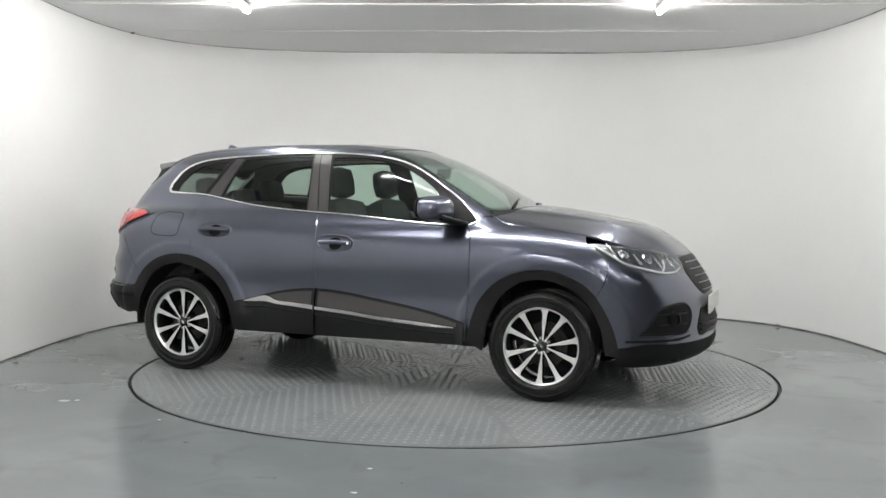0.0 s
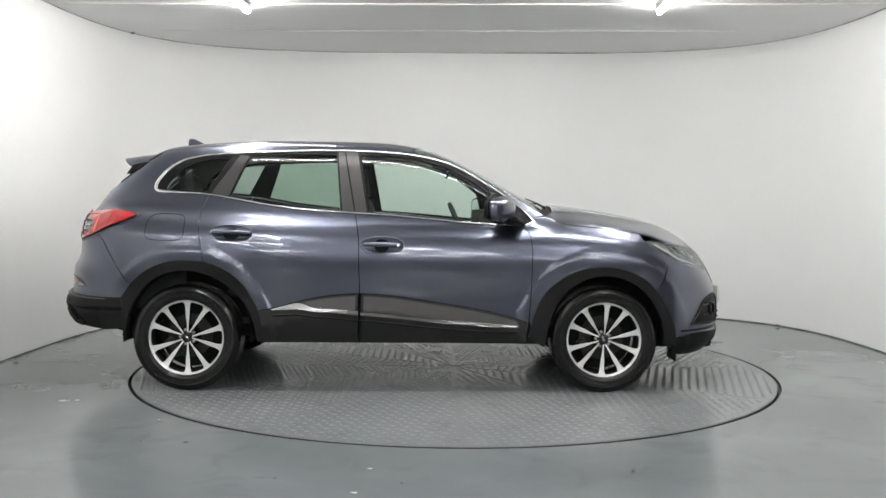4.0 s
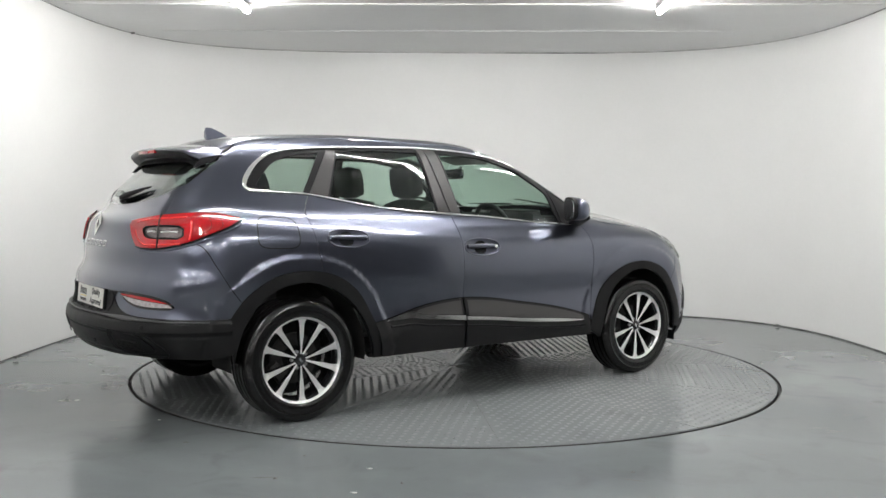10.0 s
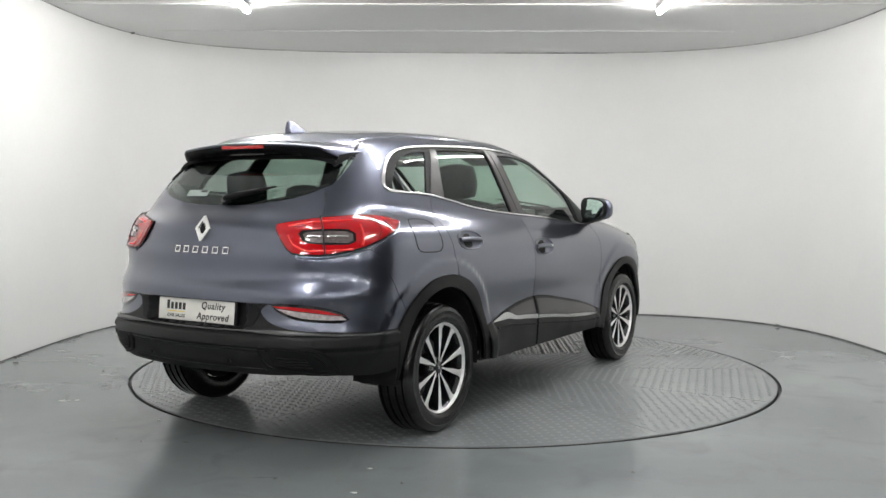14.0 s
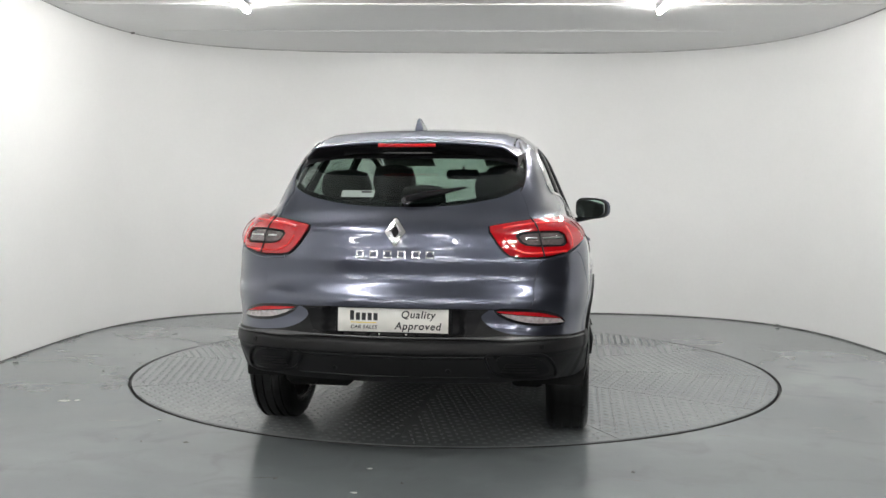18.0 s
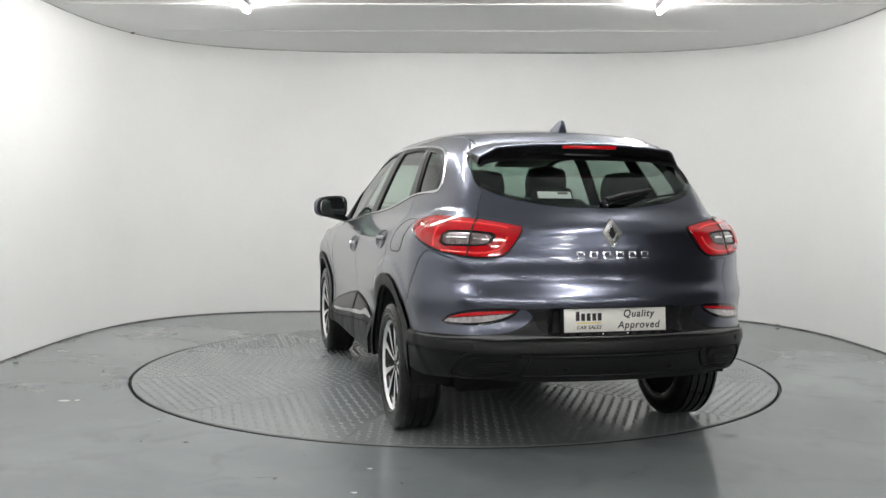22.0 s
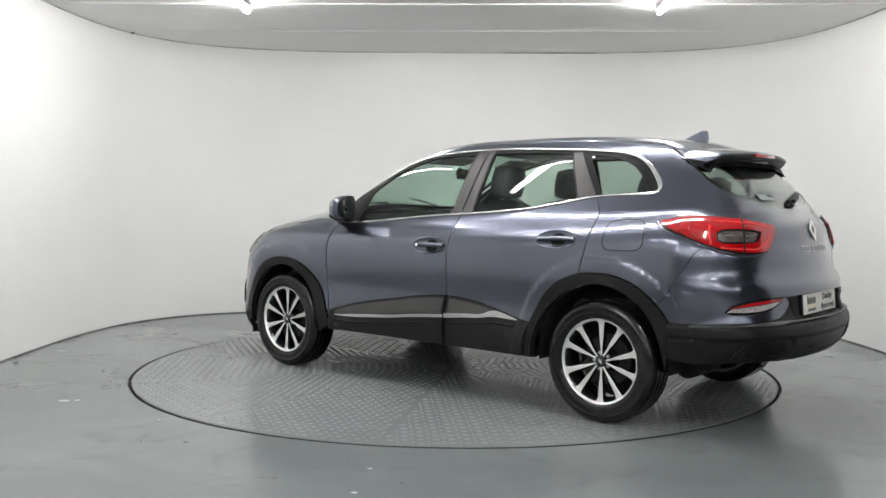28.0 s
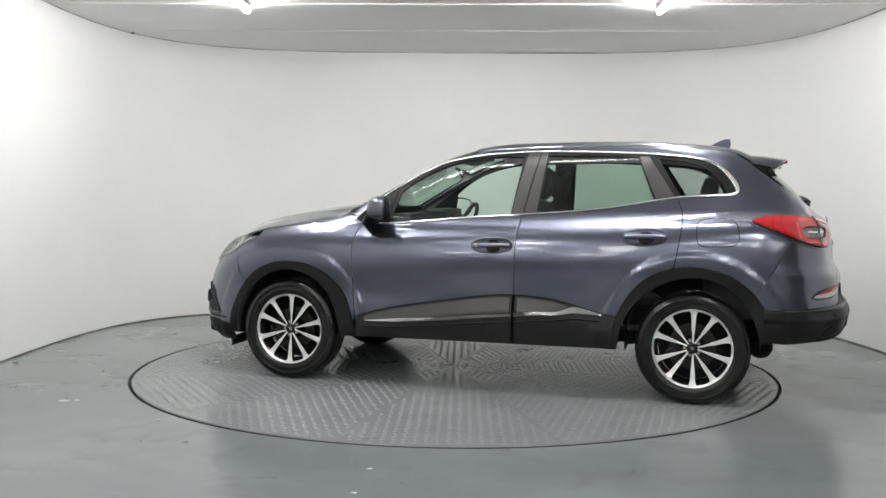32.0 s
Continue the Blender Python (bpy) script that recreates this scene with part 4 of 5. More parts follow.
def tail_details(gate, rear):
    # diamond badge
    m = perch(-2.735, 1.068, 0.002)
    bm = bmesh.new()
    ring = []
    for rx, rz, h in ((0.052, 0.067, 0.0), (0.049, 0.064, 0.005), (0.030, 0.040, 0.007), (0.022, 0.030, 0.003)):
        ring.append([bm.verts.new((x * rx, y * rz, h)) for x, y in ((1, 0), (0.55, 0.52), (0.12, 1), (-0.12, 1), (-0.55, 0.52), (-1, 0), (-0.55, -0.52), (-0.12, -1), (0.12, -1), (0.55, -0.52))])
    for a, b in zip(ring, ring[1:]):
        for i in range(10):
            bm.faces.new((a[i], a[(i + 1) % 10], b[(i + 1) % 10], b[i]))
    bm.faces.new(ring[-1])
    badge = at(part("badge", bm, M_CHROME, gate, "bright diamond-shaped badge", 25), m)
    bm = bmesh.new()
    bm.faces.new([bm.verts.new((x, y, 0.0042)) for x, y in ((0.019, 0), (0.004, 0.026), (-0.004, 0.026), (-0.019, 0), (-0.004, -0.026), (0.004, -0.026))])
    part("badge_hollow", bm, M_DEEP, badge, "dark hollow of the badge", 0)
    # model lettering as plain bright frames
    for i in range(6):
        y = 0.160 - i * 0.064
        u = -1.4 - 0.85 * (math.atan2(abs(y), -0.755) - math.pi / 2)
        bm = box((0.038, 0.006, 0.003), (0, 0.0145, 0.001), 0.001)
        box((0.038, 0.006, 0.003), (0, -0.0145, 0.001), 0.001, bm=bm)
        for side in (-0.016, 0.016):
            box((0.006, 0.0228, 0.003), (side, 0, 0.001), 0.001, bm=bm)
        at(part("letter_frame", bm, M_CHROME, gate, "plain bright metal frame"), perch(u, 0.965, 0.002, y < 0))
    # plate
    at(part("plate_frame", box((0.535, 0.135, 0.016), (0, -0.008, 0), 0.003), M_BLACK, rear, "black plate frame"), perch_flat(0.664, -2.196, -5))
    plate = at(part("number_plate", box((0.512, 0.108, 0.004), (0, 0, 0.0), 0.0015), M_PLATEWHITE, rear, "pale dealer plate with black lettering"), perch_flat(0.668, -2.207, -5))
    put = lambda x, y: pose(x, y, 0.0022)
    sprig("lettering", "Quality", 0.047, put(0.115, 0.026), plate, M_INK)
    sprig("lettering", "Approved", 0.047, put(0.115, -0.026), plate, M_INK)
    sprig("lettering", "CAR SALES", 0.023, put(-0.135, -0.033), plate, M_INK)
    for i in range(5):
        tall = 0.044 if i == 0 else 0.034
        at(part("logo_bar", box((0.019, tall, 0.001), (0, 0, 0), 0), M_INK, plate, "dark logo bar"), put(-0.190 + i * 0.0275, 0.010 + tall / 2 - 0.012))
    at(part("logo_line", box((0.12, 0.004, 0.001), (0, 0, 0), 0), M_YELLOW, plate, "yellow line under the logo"), put(-0.135, -0.012))
    at(part("logo_bar", box((0.17, 0.010, 0.001), (0, 0, 0), 0), M_PLATEWHITE, rear, "white bar on the plate frame"), perch_flat(0.603, -2.210, -5))
    # spoiler
    spoiler()
    # wiper
    p0 = on_body([-2.70], [1.205], "side", 0.018)[0][0] * (1, -1, 1)
    pts = [on_body([u], [z], "side", 0.022)[0][0] * (1, -1, 1) for u, z in ((-2.70, 1.205), (-2.6, 1.222), (-2.45, 1.242), (-2.34, 1.258))]
    w = part("rear_wiper", tube(pts, [0.016, 0.017, 0.011, 0.006]), M_DEEP, gate, "black rear wiper arm")
    pts = [on_body([u], [z], "side", 0.012)[0][0] * (1, -1, 1) for u, z in ((-2.72, 1.222), (-2.5, 1.25), (-2.31, 1.27))]
    part("wiper_blade", tube(pts, [0.006, 0.008, 0.005]), M_DEEP, w)
    at(part("wiper_pivot", lathe([(0.024, 0.0), (0.022, 0.018), (0.012, 0.026), (0.001, 0.027)], 24, "z"), M_GLOSSBLACK, w), perch(-2.70, 1.203, 0.0, True))
    # sticker on the screen
    at(part("sticker", box((0.165, 0.042, 0.0006), (0, 0, 0), 0), M_STICKER, gate, "pale sticker inside the rear screen"), perch(-2.425, 1.245, 0.0))
    at(part("sticker_bar", box((0.05, 0.012, 0.0006), (0, 0, 0), 0), M_INK, gate), perch(-2.48, 1.253, 0.001))
    # exhaust
    part("silencer", tube([(-1.72, 0.30, 0.335), (-1.72, 0.33, 0.335), (-1.72, 0.62, 0.335), (-1.72, 0.65, 0.335)], [0.05, 0.075, 0.075, 0.05], n=20), M_IRONBLACK, car, "dark exhaust silencer")
    part("exhaust", tube([(-1.5, 0.45, 0.25), (-1.65, 0.48, 0.29), (-1.78, 0.50, 0.30)], 0.026, n=16), M_IRONBLACK, car, "dark exhaust pipe")


def perch_flat(z, x, lean):
    """A frame on the tail's middle: x to the right seen from behind, y up, z backwards."""
    m = Matrix(((0, 0, -1), (-1, 0, 0), (0, 1, 0))).to_4x4()
    return Matrix.Translation((x, 0, z)) @ m @ pose(0, 0, 0, lean, 0, 0)


def spoiler():
    """A roof wing with a painted top, a gloss black rear face and side fins that run down the screen."""
    half = 0.568
    ys = np.linspace(-half, half, 47)
    top_rows, face_rows = [], []
    for y in ys:
        q = abs(y) / half
        lip = -1.888 + 0.075 * q ** 2 + 0.05 * max(q - 0.9, 0) / 0.1
        root = -1.66 + 0.03 * q ** 3
        crown = float(on_body([root], [min(abs(y), 0.50)], "top", 0.002)[0][0][2]) - 0.04 * max(q - 0.9, 0) / 0.1
        zlip = 1.500 - 0.030 * q ** 2 - 0.035 * max(q - 0.88, 0) / 0.12
        yl = y * 0.94
        top_rows.append([(root, y, crown), (root * 0.6 + lip * 0.4, y * 0.97, crown * 0.55 + zlip * 0.45 + 0.006), (lip + 0.012, yl, zlip + 0.004), (lip + 0.002, yl, zlip), (lip, yl, zlip - 0.005), (lip + 0.006, yl, zlip - 0.011)])
        base = on_body([-1.4 - 0.85 * (math.atan2(min(abs(y), 0.53) + 1e-6, -0.42) - math.pi / 2)], [1.418 - 0.045 * q ** 6], "side", 0.004)[0][0]
        by = math.copysign(min(abs(y) * 1.03, abs(base[1]) + 0.03 * q), y)
        face_rows.append([(lip + 0.006, yl, zlip - 0.011), (lip + 0.016, yl, zlip - 0.026), (lip + 0.055, yl * 0.98, zlip - 0.052), (base[0] + 0.02, by * 0.99, zlip * 0.45 + base[2] * 0.55), (base[0], by, base[2])])
    made = []
    for name, rows, mat, label, par in (("spoiler", top_rows, M_PAINT, "painted roof spoiler", car), ("spoiler_face", face_rows, M_DEEP, "black rear face of the spoiler", None)):
        bm = bmesh.new()
        vs = [[bm.verts.new(c) for c in r] for r in rows]
        for a, b in zip(vs, vs[1:]):
            for i in range(len(a) - 1):
                bm.faces.new((a[i], b[i], b[i + 1], a[i + 1]))
        if par is None:
            for a, b in ((top_rows[0], face_rows[0]), (top_rows[-1], face_rows[-1])):
                bm.faces.new([bm.verts.new(c) for c in a + b[1:]])
        made.append(part(name, bm, mat, par or made[0], label, 60))
    top = made[0]
    part("brake_light", box((0.014, 0.285, 0.020), (-1.876, 0, 1.483), 0.003), M_RED, top, "red high-level brake light")
    part("marking_bar", box((0.004, 0.24, 0.008), (-1.845, 0, 1.446), 0.001), M_PILLAR, top, "faint grey marking")
    for flip in (False, True):
        fin = dense([(-1.655, 1.515), (-1.775, 1.448), (-1.885, 1.368), (-1.945, 1.318), (-1.905, 1.345), (-1.86, 1.39), (-1.80, 1.44), (-1.74, 1.48)], ())
        skin("spoiler_fin", [fin], M_DEEP, top, "black side fin", flip=flip, out=0.006, thick=0.012, step=0.02)
    # aerial
    bm = bmesh.new()
    prof = [(-1.35, 0.0, 0.026), (-1.40, 0.022, 0.021), (-1.45, 0.048, 0.013), (-1.487, 0.066, 0.008), (-1.525, 0.066, 0.007), (-1.53, 0.035, 0.014), (-1.525, 0.0, 0.024)]
    left = [bm.verts.new((x, w, h + 1.578)) for x, h, w in prof]
    right = [bm.verts.new((x, -w, h + 1.578)) for x, h, w in prof]
    bm.faces.new(left)
    bm.faces.new(list(reversed(right)))
    for i in range(len(prof)):
        j = (i + 1) % len(prof)
        bm.faces.new((left[i], right[i], right[j], left[j]))
    bmesh.ops.bevel(bm, geom=list(bm.edges), offset=0.004, segments=2, affect="EDGES")
    part("aerial", bm, M_PAINT, car, "shark-fin roof aerial", 50)


def wheel_mesh():
    """Wheel with its outer face towards +y, centred on the axle at the hub's middle plane."""
    w = new("wheel")
    w.parent = car
    R = 0.339
    prof = [(0.222, -0.1), (0.236, -0.104), (0.262, -0.110), (0.300, -0.108), (0.320, -0.100), (0.332, -0.088)]
    for g in (-0.066, -0.024, 0.024, 0.066):
        prof += [(R - 0.001, g - 0.006), (R - 0.008, g - 0.0045), (R - 0.008, g + 0.0045), (R - 0.001, g + 0.006)]
    prof += [(0.332, 0.088), (0.327, 0.094), (0.320, 0.1), (0.318, 0.1015), (0.300, 0.108), (0.297, 0.1065), (0.272, 0.1105), (0.262, 0.110), (0.250, 0.107), (0.243, 0.103), (0.240, 0.096), (0.226, 0.088)]
    bm = lathe(prof, 96)
    # shoulder blocks
    for i in range(72):
        a = 2 * math.pi * i / 72
        for s in (-1, 1):
            m = Matrix.Rotation(a, 4, "Y") @ Matrix.Translation((0.3340, s * 0.080, 0)) @ Matrix.Rotation(radians(s * 26), 4, "Z")
            bmesh.ops.create_cube(bm, size=1, matrix=m @ Matrix.Diagonal((0.006, 0.012, 0.018, 1)))
    part("tyre", bm, M_TYRE, w, "black rubber tyre", 40)
    part("rim", lathe([(0.225, -0.09), (0.215, -0.08), (0.206, 0.02), (0.212, 0.06), (0.220, 0.078), (0.228, 0.086)], 72), M_RIMBLACK, w, "black wheel rim")
    part("rim_lip", lathe([(0.224, 0.080), (0.226, 0.088), (0.230, 0.0935), (0.236, 0.0965), (0.2405, 0.093), (0.239, 0.086)], 72), M_ALLOY, w, "machined bright rim lip")
    outline = [(0.022, 0.0050), (0.055, 0.0056), (0.085, 0.0076), (0.108, 0.0112), (0.130, 0.0128), (0.165, 0.0140), (0.188, 0.0162), (0.203, 0.0225), (0.213, 0.033), (0.218, 0.041)]
    rings = []
    for face in (True, False):
        bm = bmesh.new()
        rows = []
        for r, hw in outline:
            bow = 0.080 - 0.010 * (1 - r / 0.216) ** 2 + (0.004 if r > 0.2 else 0)
            if face:
                rows.append([bm.verts.new((r, bow - 0.0015, -hw)), bm.verts.new((r, bow, -hw + 0.0015)), bm.verts.new((r, bow, hw - 0.0015)), bm.verts.new((r, bow - 0.0015, hw))])
            else:
                rows.append([bm.verts.new((r, bow - 0.0016, -hw)), bm.verts.new((r, bow - 0.03, -hw * 1.25)), bm.verts.new((r, bow - 0.03, hw * 1.25)), bm.verts.new((r, bow - 0.0016, hw))])
        for a, b in zip(rows, rows[1:]):
            for i in range(3):
                bm.faces.new((a[i], a[i + 1], b[i + 1], b[i]))
        rings.append(bm)
    face = bpy.data.meshes.new("spoke")
    back = bpy.data.meshes.new("spoke_back")
    for bm, me, mat in zip(rings, (face, back), (M_ALLOY, M_RIMBLACK)):
        bmesh.ops.recalc_face_normals(bm, faces=bm.faces)
        bm.to_mesh(me)
        bm.free()
        me.materials.append(mat)
    for k in range(5):
        for s in (-1, 1):
            # the pairs lean together at the hub
            m = Matrix.Rotation(radians(72 * k + 16.5 * s), 4, "Y") @ Matrix.Translation((0.010, 0, s * 0.004)) @ Matrix.Rotation(radians(1.0 * s), 4, "Y") @ Matrix.Diagonal((1.03, 1, 1, 1))
            for name, me in (("spoke", face), ("spoke_back", back)):
                ob = new(name, me)
                ob.parent = w
                ob.matrix_basis = m
    part("hub", lathe([(0.060, 0.02), (0.052, 0.044), (0.042, 0.058), (0.030, 0.064)], 40), M_RIMBLACK, w)
    part("hub_cap", lathe([(0.030, 0.06), (0.029, 0.071), (0.024, 0.073), (0.001, 0.073)], 32), M_RIMBLACK, w, "black hub cap")
    bm = bmesh.new()
    a = [bm.verts.new((x * 0.010, 0.0735, z * 0.018)) for x, z in ((1, 0), (0, 1), (-1, 0), (0, -1))]
    b = [bm.verts.new((x * 0.010, 0.0755, z * 0.018)) for x, z in ((1, 0), (0, 1), (-1, 0), (0, -1))]
    bm.faces.new(b)
    for i in range(4):
        bm.faces.new((a[i], a[(i + 1) % 4], b[(i + 1) % 4], b[i]))
    part("cap_mark", bm, M_CHROME, w, "bright diamond mark", 0)
    for k in range(5):
        a = radians(72 * k + 36)
        part("wheel_bolt", lathe([(0.010, 0.05), (0.009, 0.064), (0.001, 0.065)], 8, at=(0.047 * math.cos(a), 0, 0.047 * math.sin(a))), M_STEEL, w)
    part("backing_plate", lathe([(0.001, -0.085), (0.21, -0.085), (0.21, -0.08), (0.001, -0.08)], 40), M_IRONBLACK, w, "dark plate behind the wheel")
    part("brake_disc", lathe([(0.07, -0.03), (0.07, -0.01), (0.08, -0.006), (0.140, -0.006), (0.140, -0.03), (0.08, -0.032)], 56), M_IRON, w, "steel brake disc")
    part("brake_caliper", box((0.06, 0.06, 0.13), (0.125, -0.01, 0.0), 0.012), M_IRON, w, "grey brake caliper")
    return w


def wheels():
    first = wheel_mesh()
    spots = [(-1.323, 1), (1.323, 1), (-1.323, -1), (1.323, -1)]
    for i, (x, s) in enumerate(spots):
        m = pose(x, s * 0.786, 0.338) @ (Matrix() if s > 0 else pose(0, 0, 0, 0, 0, 180)) @ pose(0, 0, 0, 0, (36, 34, 36, 32)[i], 0)
        w = first if i == 0 else copy_thing(first, m)
        w.matrix_basis = m
    # wheel houses
    for x in (-1.323, 1.323):
        for s in (-1, 1):
            bm = bmesh.new()
            rows = []
            for i in range(25):
                a = radians(-8 + 196 * i / 24)
                c, q = math.cos(a), math.sin(a)
                rows.append([bm.verts.new((x + r * c, s * y, max(0.36 + r * q, 0.2))) for r, y in ((0.405, 0.865), (0.405, 0.60), (0.10, 0.58))])
            for a, b in zip(rows, rows[1:]):
                bm.faces.new((a[0], a[1], b[1], b[0]))
                bm.faces.new((a[1], a[2], b[2], b[1]))
            part("wheel_arch_liner", bm, M_IRONBLACK, car, "black wheel arch liner")
    part("underbody", box((1.75, 1.30, 0.08), (0.02, 0, 0.325), 0.03), M_IRONBLACK, car)
    part("underbody", box((0.40, 1.10, 0.08), (-1.86, 0, 0.46), 0.03), M_IRONBLACK, car)
    part("underbody", box((0.40, 1.20, 0.08), (1.90, 0, 0.29), 0.03), M_IRONBLACK, car)
    part("underbody", box((3.3, 1.00, 0.12), (0.15, 0, 0.36), 0.03), M_IRONBLACK, car)
    for s in (-1, 1):
        part("suspension_arm", box((0.42, 0.17, 0.16), (-1.36, s * 0.58, 0.33), 0.03), M_IRONBLACK, car, "dark suspension arm")
    for x in (-1.323, 1.323):
        part("axle", tube([(x, -0.72, 0.33), (x, -0.4, 0.29), (x, 0.4, 0.29), (x, 0.72, 0.33)], 0.035), M_IRONBLACK, car)


def mirrors():
    for s in (-1, 1):
        bm = bmesh.new()
        bmesh.ops.create_uvsphere(bm, u_segments=32, v_segments=20, radius=1)
        for v in bm.verts:
            x, y, z = v.co
            p = 3.2
            k = (abs(x) ** p + abs(y) ** p + abs(z) ** p) ** (-1 / p)
            x, y, z = x * k, y * k, z * k
            front = max(x, 0.0)
            taper = (1 - 0.20 * (y * 0.5 + 0.5)) * (1 - 0.25 * front ** 2)
            x = x * 0.080 if x > 0 else x * 0.040
            v.co = (x * (1 - 0.30 * abs(y) ** 3), y * 0.130 - 0.012 * front, z * 0.086 * taper - 0.008 * front)
        m = at(part("door_mirror", bm, M_PAINT, car, "door mirror with painted cap"), pose(0.648, s * 0.945, 1.165, 0, 0, s * 27) @ Matrix.Diagonal((1, s, 1, 1)))
        for name, ry, rz, x0, x1, mat, label in (("mirror_rim", 0.122, 0.076, -0.052, -0.028, M_BLACK, ""), ("mirror_glass", 0.110, 0.064, -0.055, -0.050, M_MIRROR, "mirror glass")):
            bm = bmesh.new()
            edge = oval(0, 0, ry, rz, 0, 3.4, 48)
            a = [bm.verts.new((x0, y, z * (1 - 0.1 * y / ry))) for y, z in edge]
            b = [bm.verts.new((x1, y * 1.03, z * (1 - 0.1 * y / ry) * 1.03)) for y, z in edge]
            bm.faces.new(a[::-1])
            bm.faces.new(b)
            for i in range(48):
                bm.faces.new((a[i], a[(i + 1) % 48], b[(i + 1) % 48], b[i]))
            bmesh.ops.recalc_face_normals(bm, faces=bm.faces)
            part(name, bm, mat, m, label, 40)
        part("mirror_foot", box((0.10, 0.22, 0.034), (0.045, -0.10, -0.076), 0.014, 3, Matrix.Rotation(radians(12), 4, "X")), M_BLACK, m, "black mirror foot")


def cushion(size, at_, lean=0.0, puff=0.35):
    """A padded block."""
    bm = bmesh.new()
    bmesh.ops.create_cube(bm, size=1)
    bmesh.ops.subdivide_edges(bm, edges=bm.edges[:], cuts=5, use_grid_fill=True)
    m = Matrix.Translation(at_) @ Matrix.Rotation(lean, 4, "Y")
    for v in bm.verts:
        q = v.co * 2
        k = max(abs(c) for c in q)
        r = q.normalized() * k
        q = q.lerp(r, puff)
        v.co = m @ Vector((q.x * size[0] / 2, q.y * size[1] / 2, q.z * size[2] / 2))
    return bm


def cabin():
    for y in (-0.37, 0.37):
        seat = part("front_seat", cushion((0.52, 0.52, 0.16), (0.06, y, 0.60), radians(-6)), M_CLOTH, car, "dark cloth front seat", 60)
        part("backrest", cushion((0.15, 0.52, 0.64), (-0.23, y, 0.92), radians(-17)), M_CLOTH, seat, "", 60)
        part("headrest", cushion((0.12, 0.29, 0.23), (-0.32, y, 1.335), radians(-10), 0.6), M_CLOTH, seat, "", 60)
        for d in (-0.06, 0.06):
            part("headrest_post", tube([(-0.325, y + d, 1.15), (-0.315, y + d, 1.28)], 0.007), M_STEEL, seat)
    bench = part("rear_bench", cushion((0.5, 1.28, 0.16), (-0.95, 0, 0.62), radians(-6)), M_CLOTH, car, "dark cloth rear bench", 60)
    part("backrest", cushion((0.16, 1.28, 0.60), (-1.26, 0, 0.92), radians(-22)), M_CLOTH, bench, "", 60)
    for y in (-0.42, 0.42):
        part("headrest", cushion((0.11, 0.28, 0.20), (-1.40, y, 1.28), radians(-12), 0.6), M_CLOTH, bench, "", 60)
        for d in (-0.06, 0.06):
            part("headrest_post", tube([(-1.38, y + d, 1.12), (-1.395, y + d, 1.22)], 0.006), M_STEEL, bench)
    part("headrest", cushion((0.10, 0.25, 0.17), (-1.38, 0.0, 1.215), radians(-12), 0.6), M_CLOTH, bench, "", 60)
    dash = part("dashboard", cushion((0.55, 1.40, 0.28), (0.78, 0, 0.98), radians(5), 0.25), M_DASH, car, "dark plastic dashboard", 60)
    part("binnacle", cushion((0.22, 0.36, 0.12), (0.60, -0.37, 1.10), 0, 0.3), M_DASH, dash, "", 60)
    part("centre_screen", box((0.03, 0.24, 0.16), (0.60, 0.0, 1.07), 0.008), M_GLOSSBLACK, dash, "dark centre screen")
    ring = [Vector((0, 0.185 * math.cos(a), 0.185 * math.sin(a))) for a in np.linspace(0, 2 * math.pi, 37)]
    w = at(part("steering_wheel", tube(ring, 0.016, n=10, caps=False), M_DASH, car, "dark steering wheel"), pose(0.42, -0.37, 1.02, 0, -24, 0))
    part("wheel_boss", cushion((0.06, 0.15, 0.13), (0.02, 0, 0)), M_DASH, w, "", 60)
    for a in (0.1, math.pi - 0.1, -math.pi / 2):
        part("wheel_spoke", tube([(0.015, 0, 0), (0.0, 0.18 * math.cos(a), 0.18 * math.sin(a))], 0.014), M_DASH, w)
    part("rear_view_mirror", cushion((0.03, 0.24, 0.075), (0.33, 0.0, 1.405), radians(10)), M_GLOSSBLACK, car, "interior rear-view mirror", 60)
    part("mirror_stalk", tube([(0.34, 0, 1.42), (0.40, 0, 1.455)], 0.012), M_BLACK, car)
    for y in (-0.36, 0.36):
        part("sun_visor", box((0.16, 0.36, 0.018), (0.14, y, 1.485), 0.007, 2, Matrix.Rotation(radians(14), 4, "Y")), M_LINING, car, "pale grey sun visor")
    part("parcel_shelf", box((0.50, 1.15, 0.02), (-1.68, 0, 1.10), 0.006), M_CLOTH, car, "dark parcel shelf")
    part("cabin_floor", box((2.6, 1.40, 0.03), (-0.3, 0, 0.42), 0.01), M_CLOTH, car)
    part("boot_side", box((0.45, 0.02, 0.6), (-1.60, 0.66, 0.8), 0.005), M_CLOTH, car)
    part("boot_side", box((0.45, 0.02, 0.6), (-1.60, -0.66, 0.8), 0.005), M_CLOTH, car)
    part("bulkhead", box((0.03, 1.4, 0.7), (1.02, 0, 0.75), 0.005), M_DASH, car)


for flip in (False, True):
    door("front", flip)
    door("rear", flip)
    side_glass(flip)
    flank(flip)
gate = centre_panels()
rear = bumpers()
tail_details(gate, rear)
wheels()
mirrors()
cabin()


# ---- the room: a white drum open to a hall behind the camera ----
def socket_math(n, l, op, a, b):
    k = n.new("ShaderNodeMath")
    k.operation = op
    for i, v in enumerate((a, b)):
        if isinstance(v, (int, float)):
            k.inputs[i].default_value = v
        else:
            l.new(v, k.inputs[i])
    return k.outputs[0]


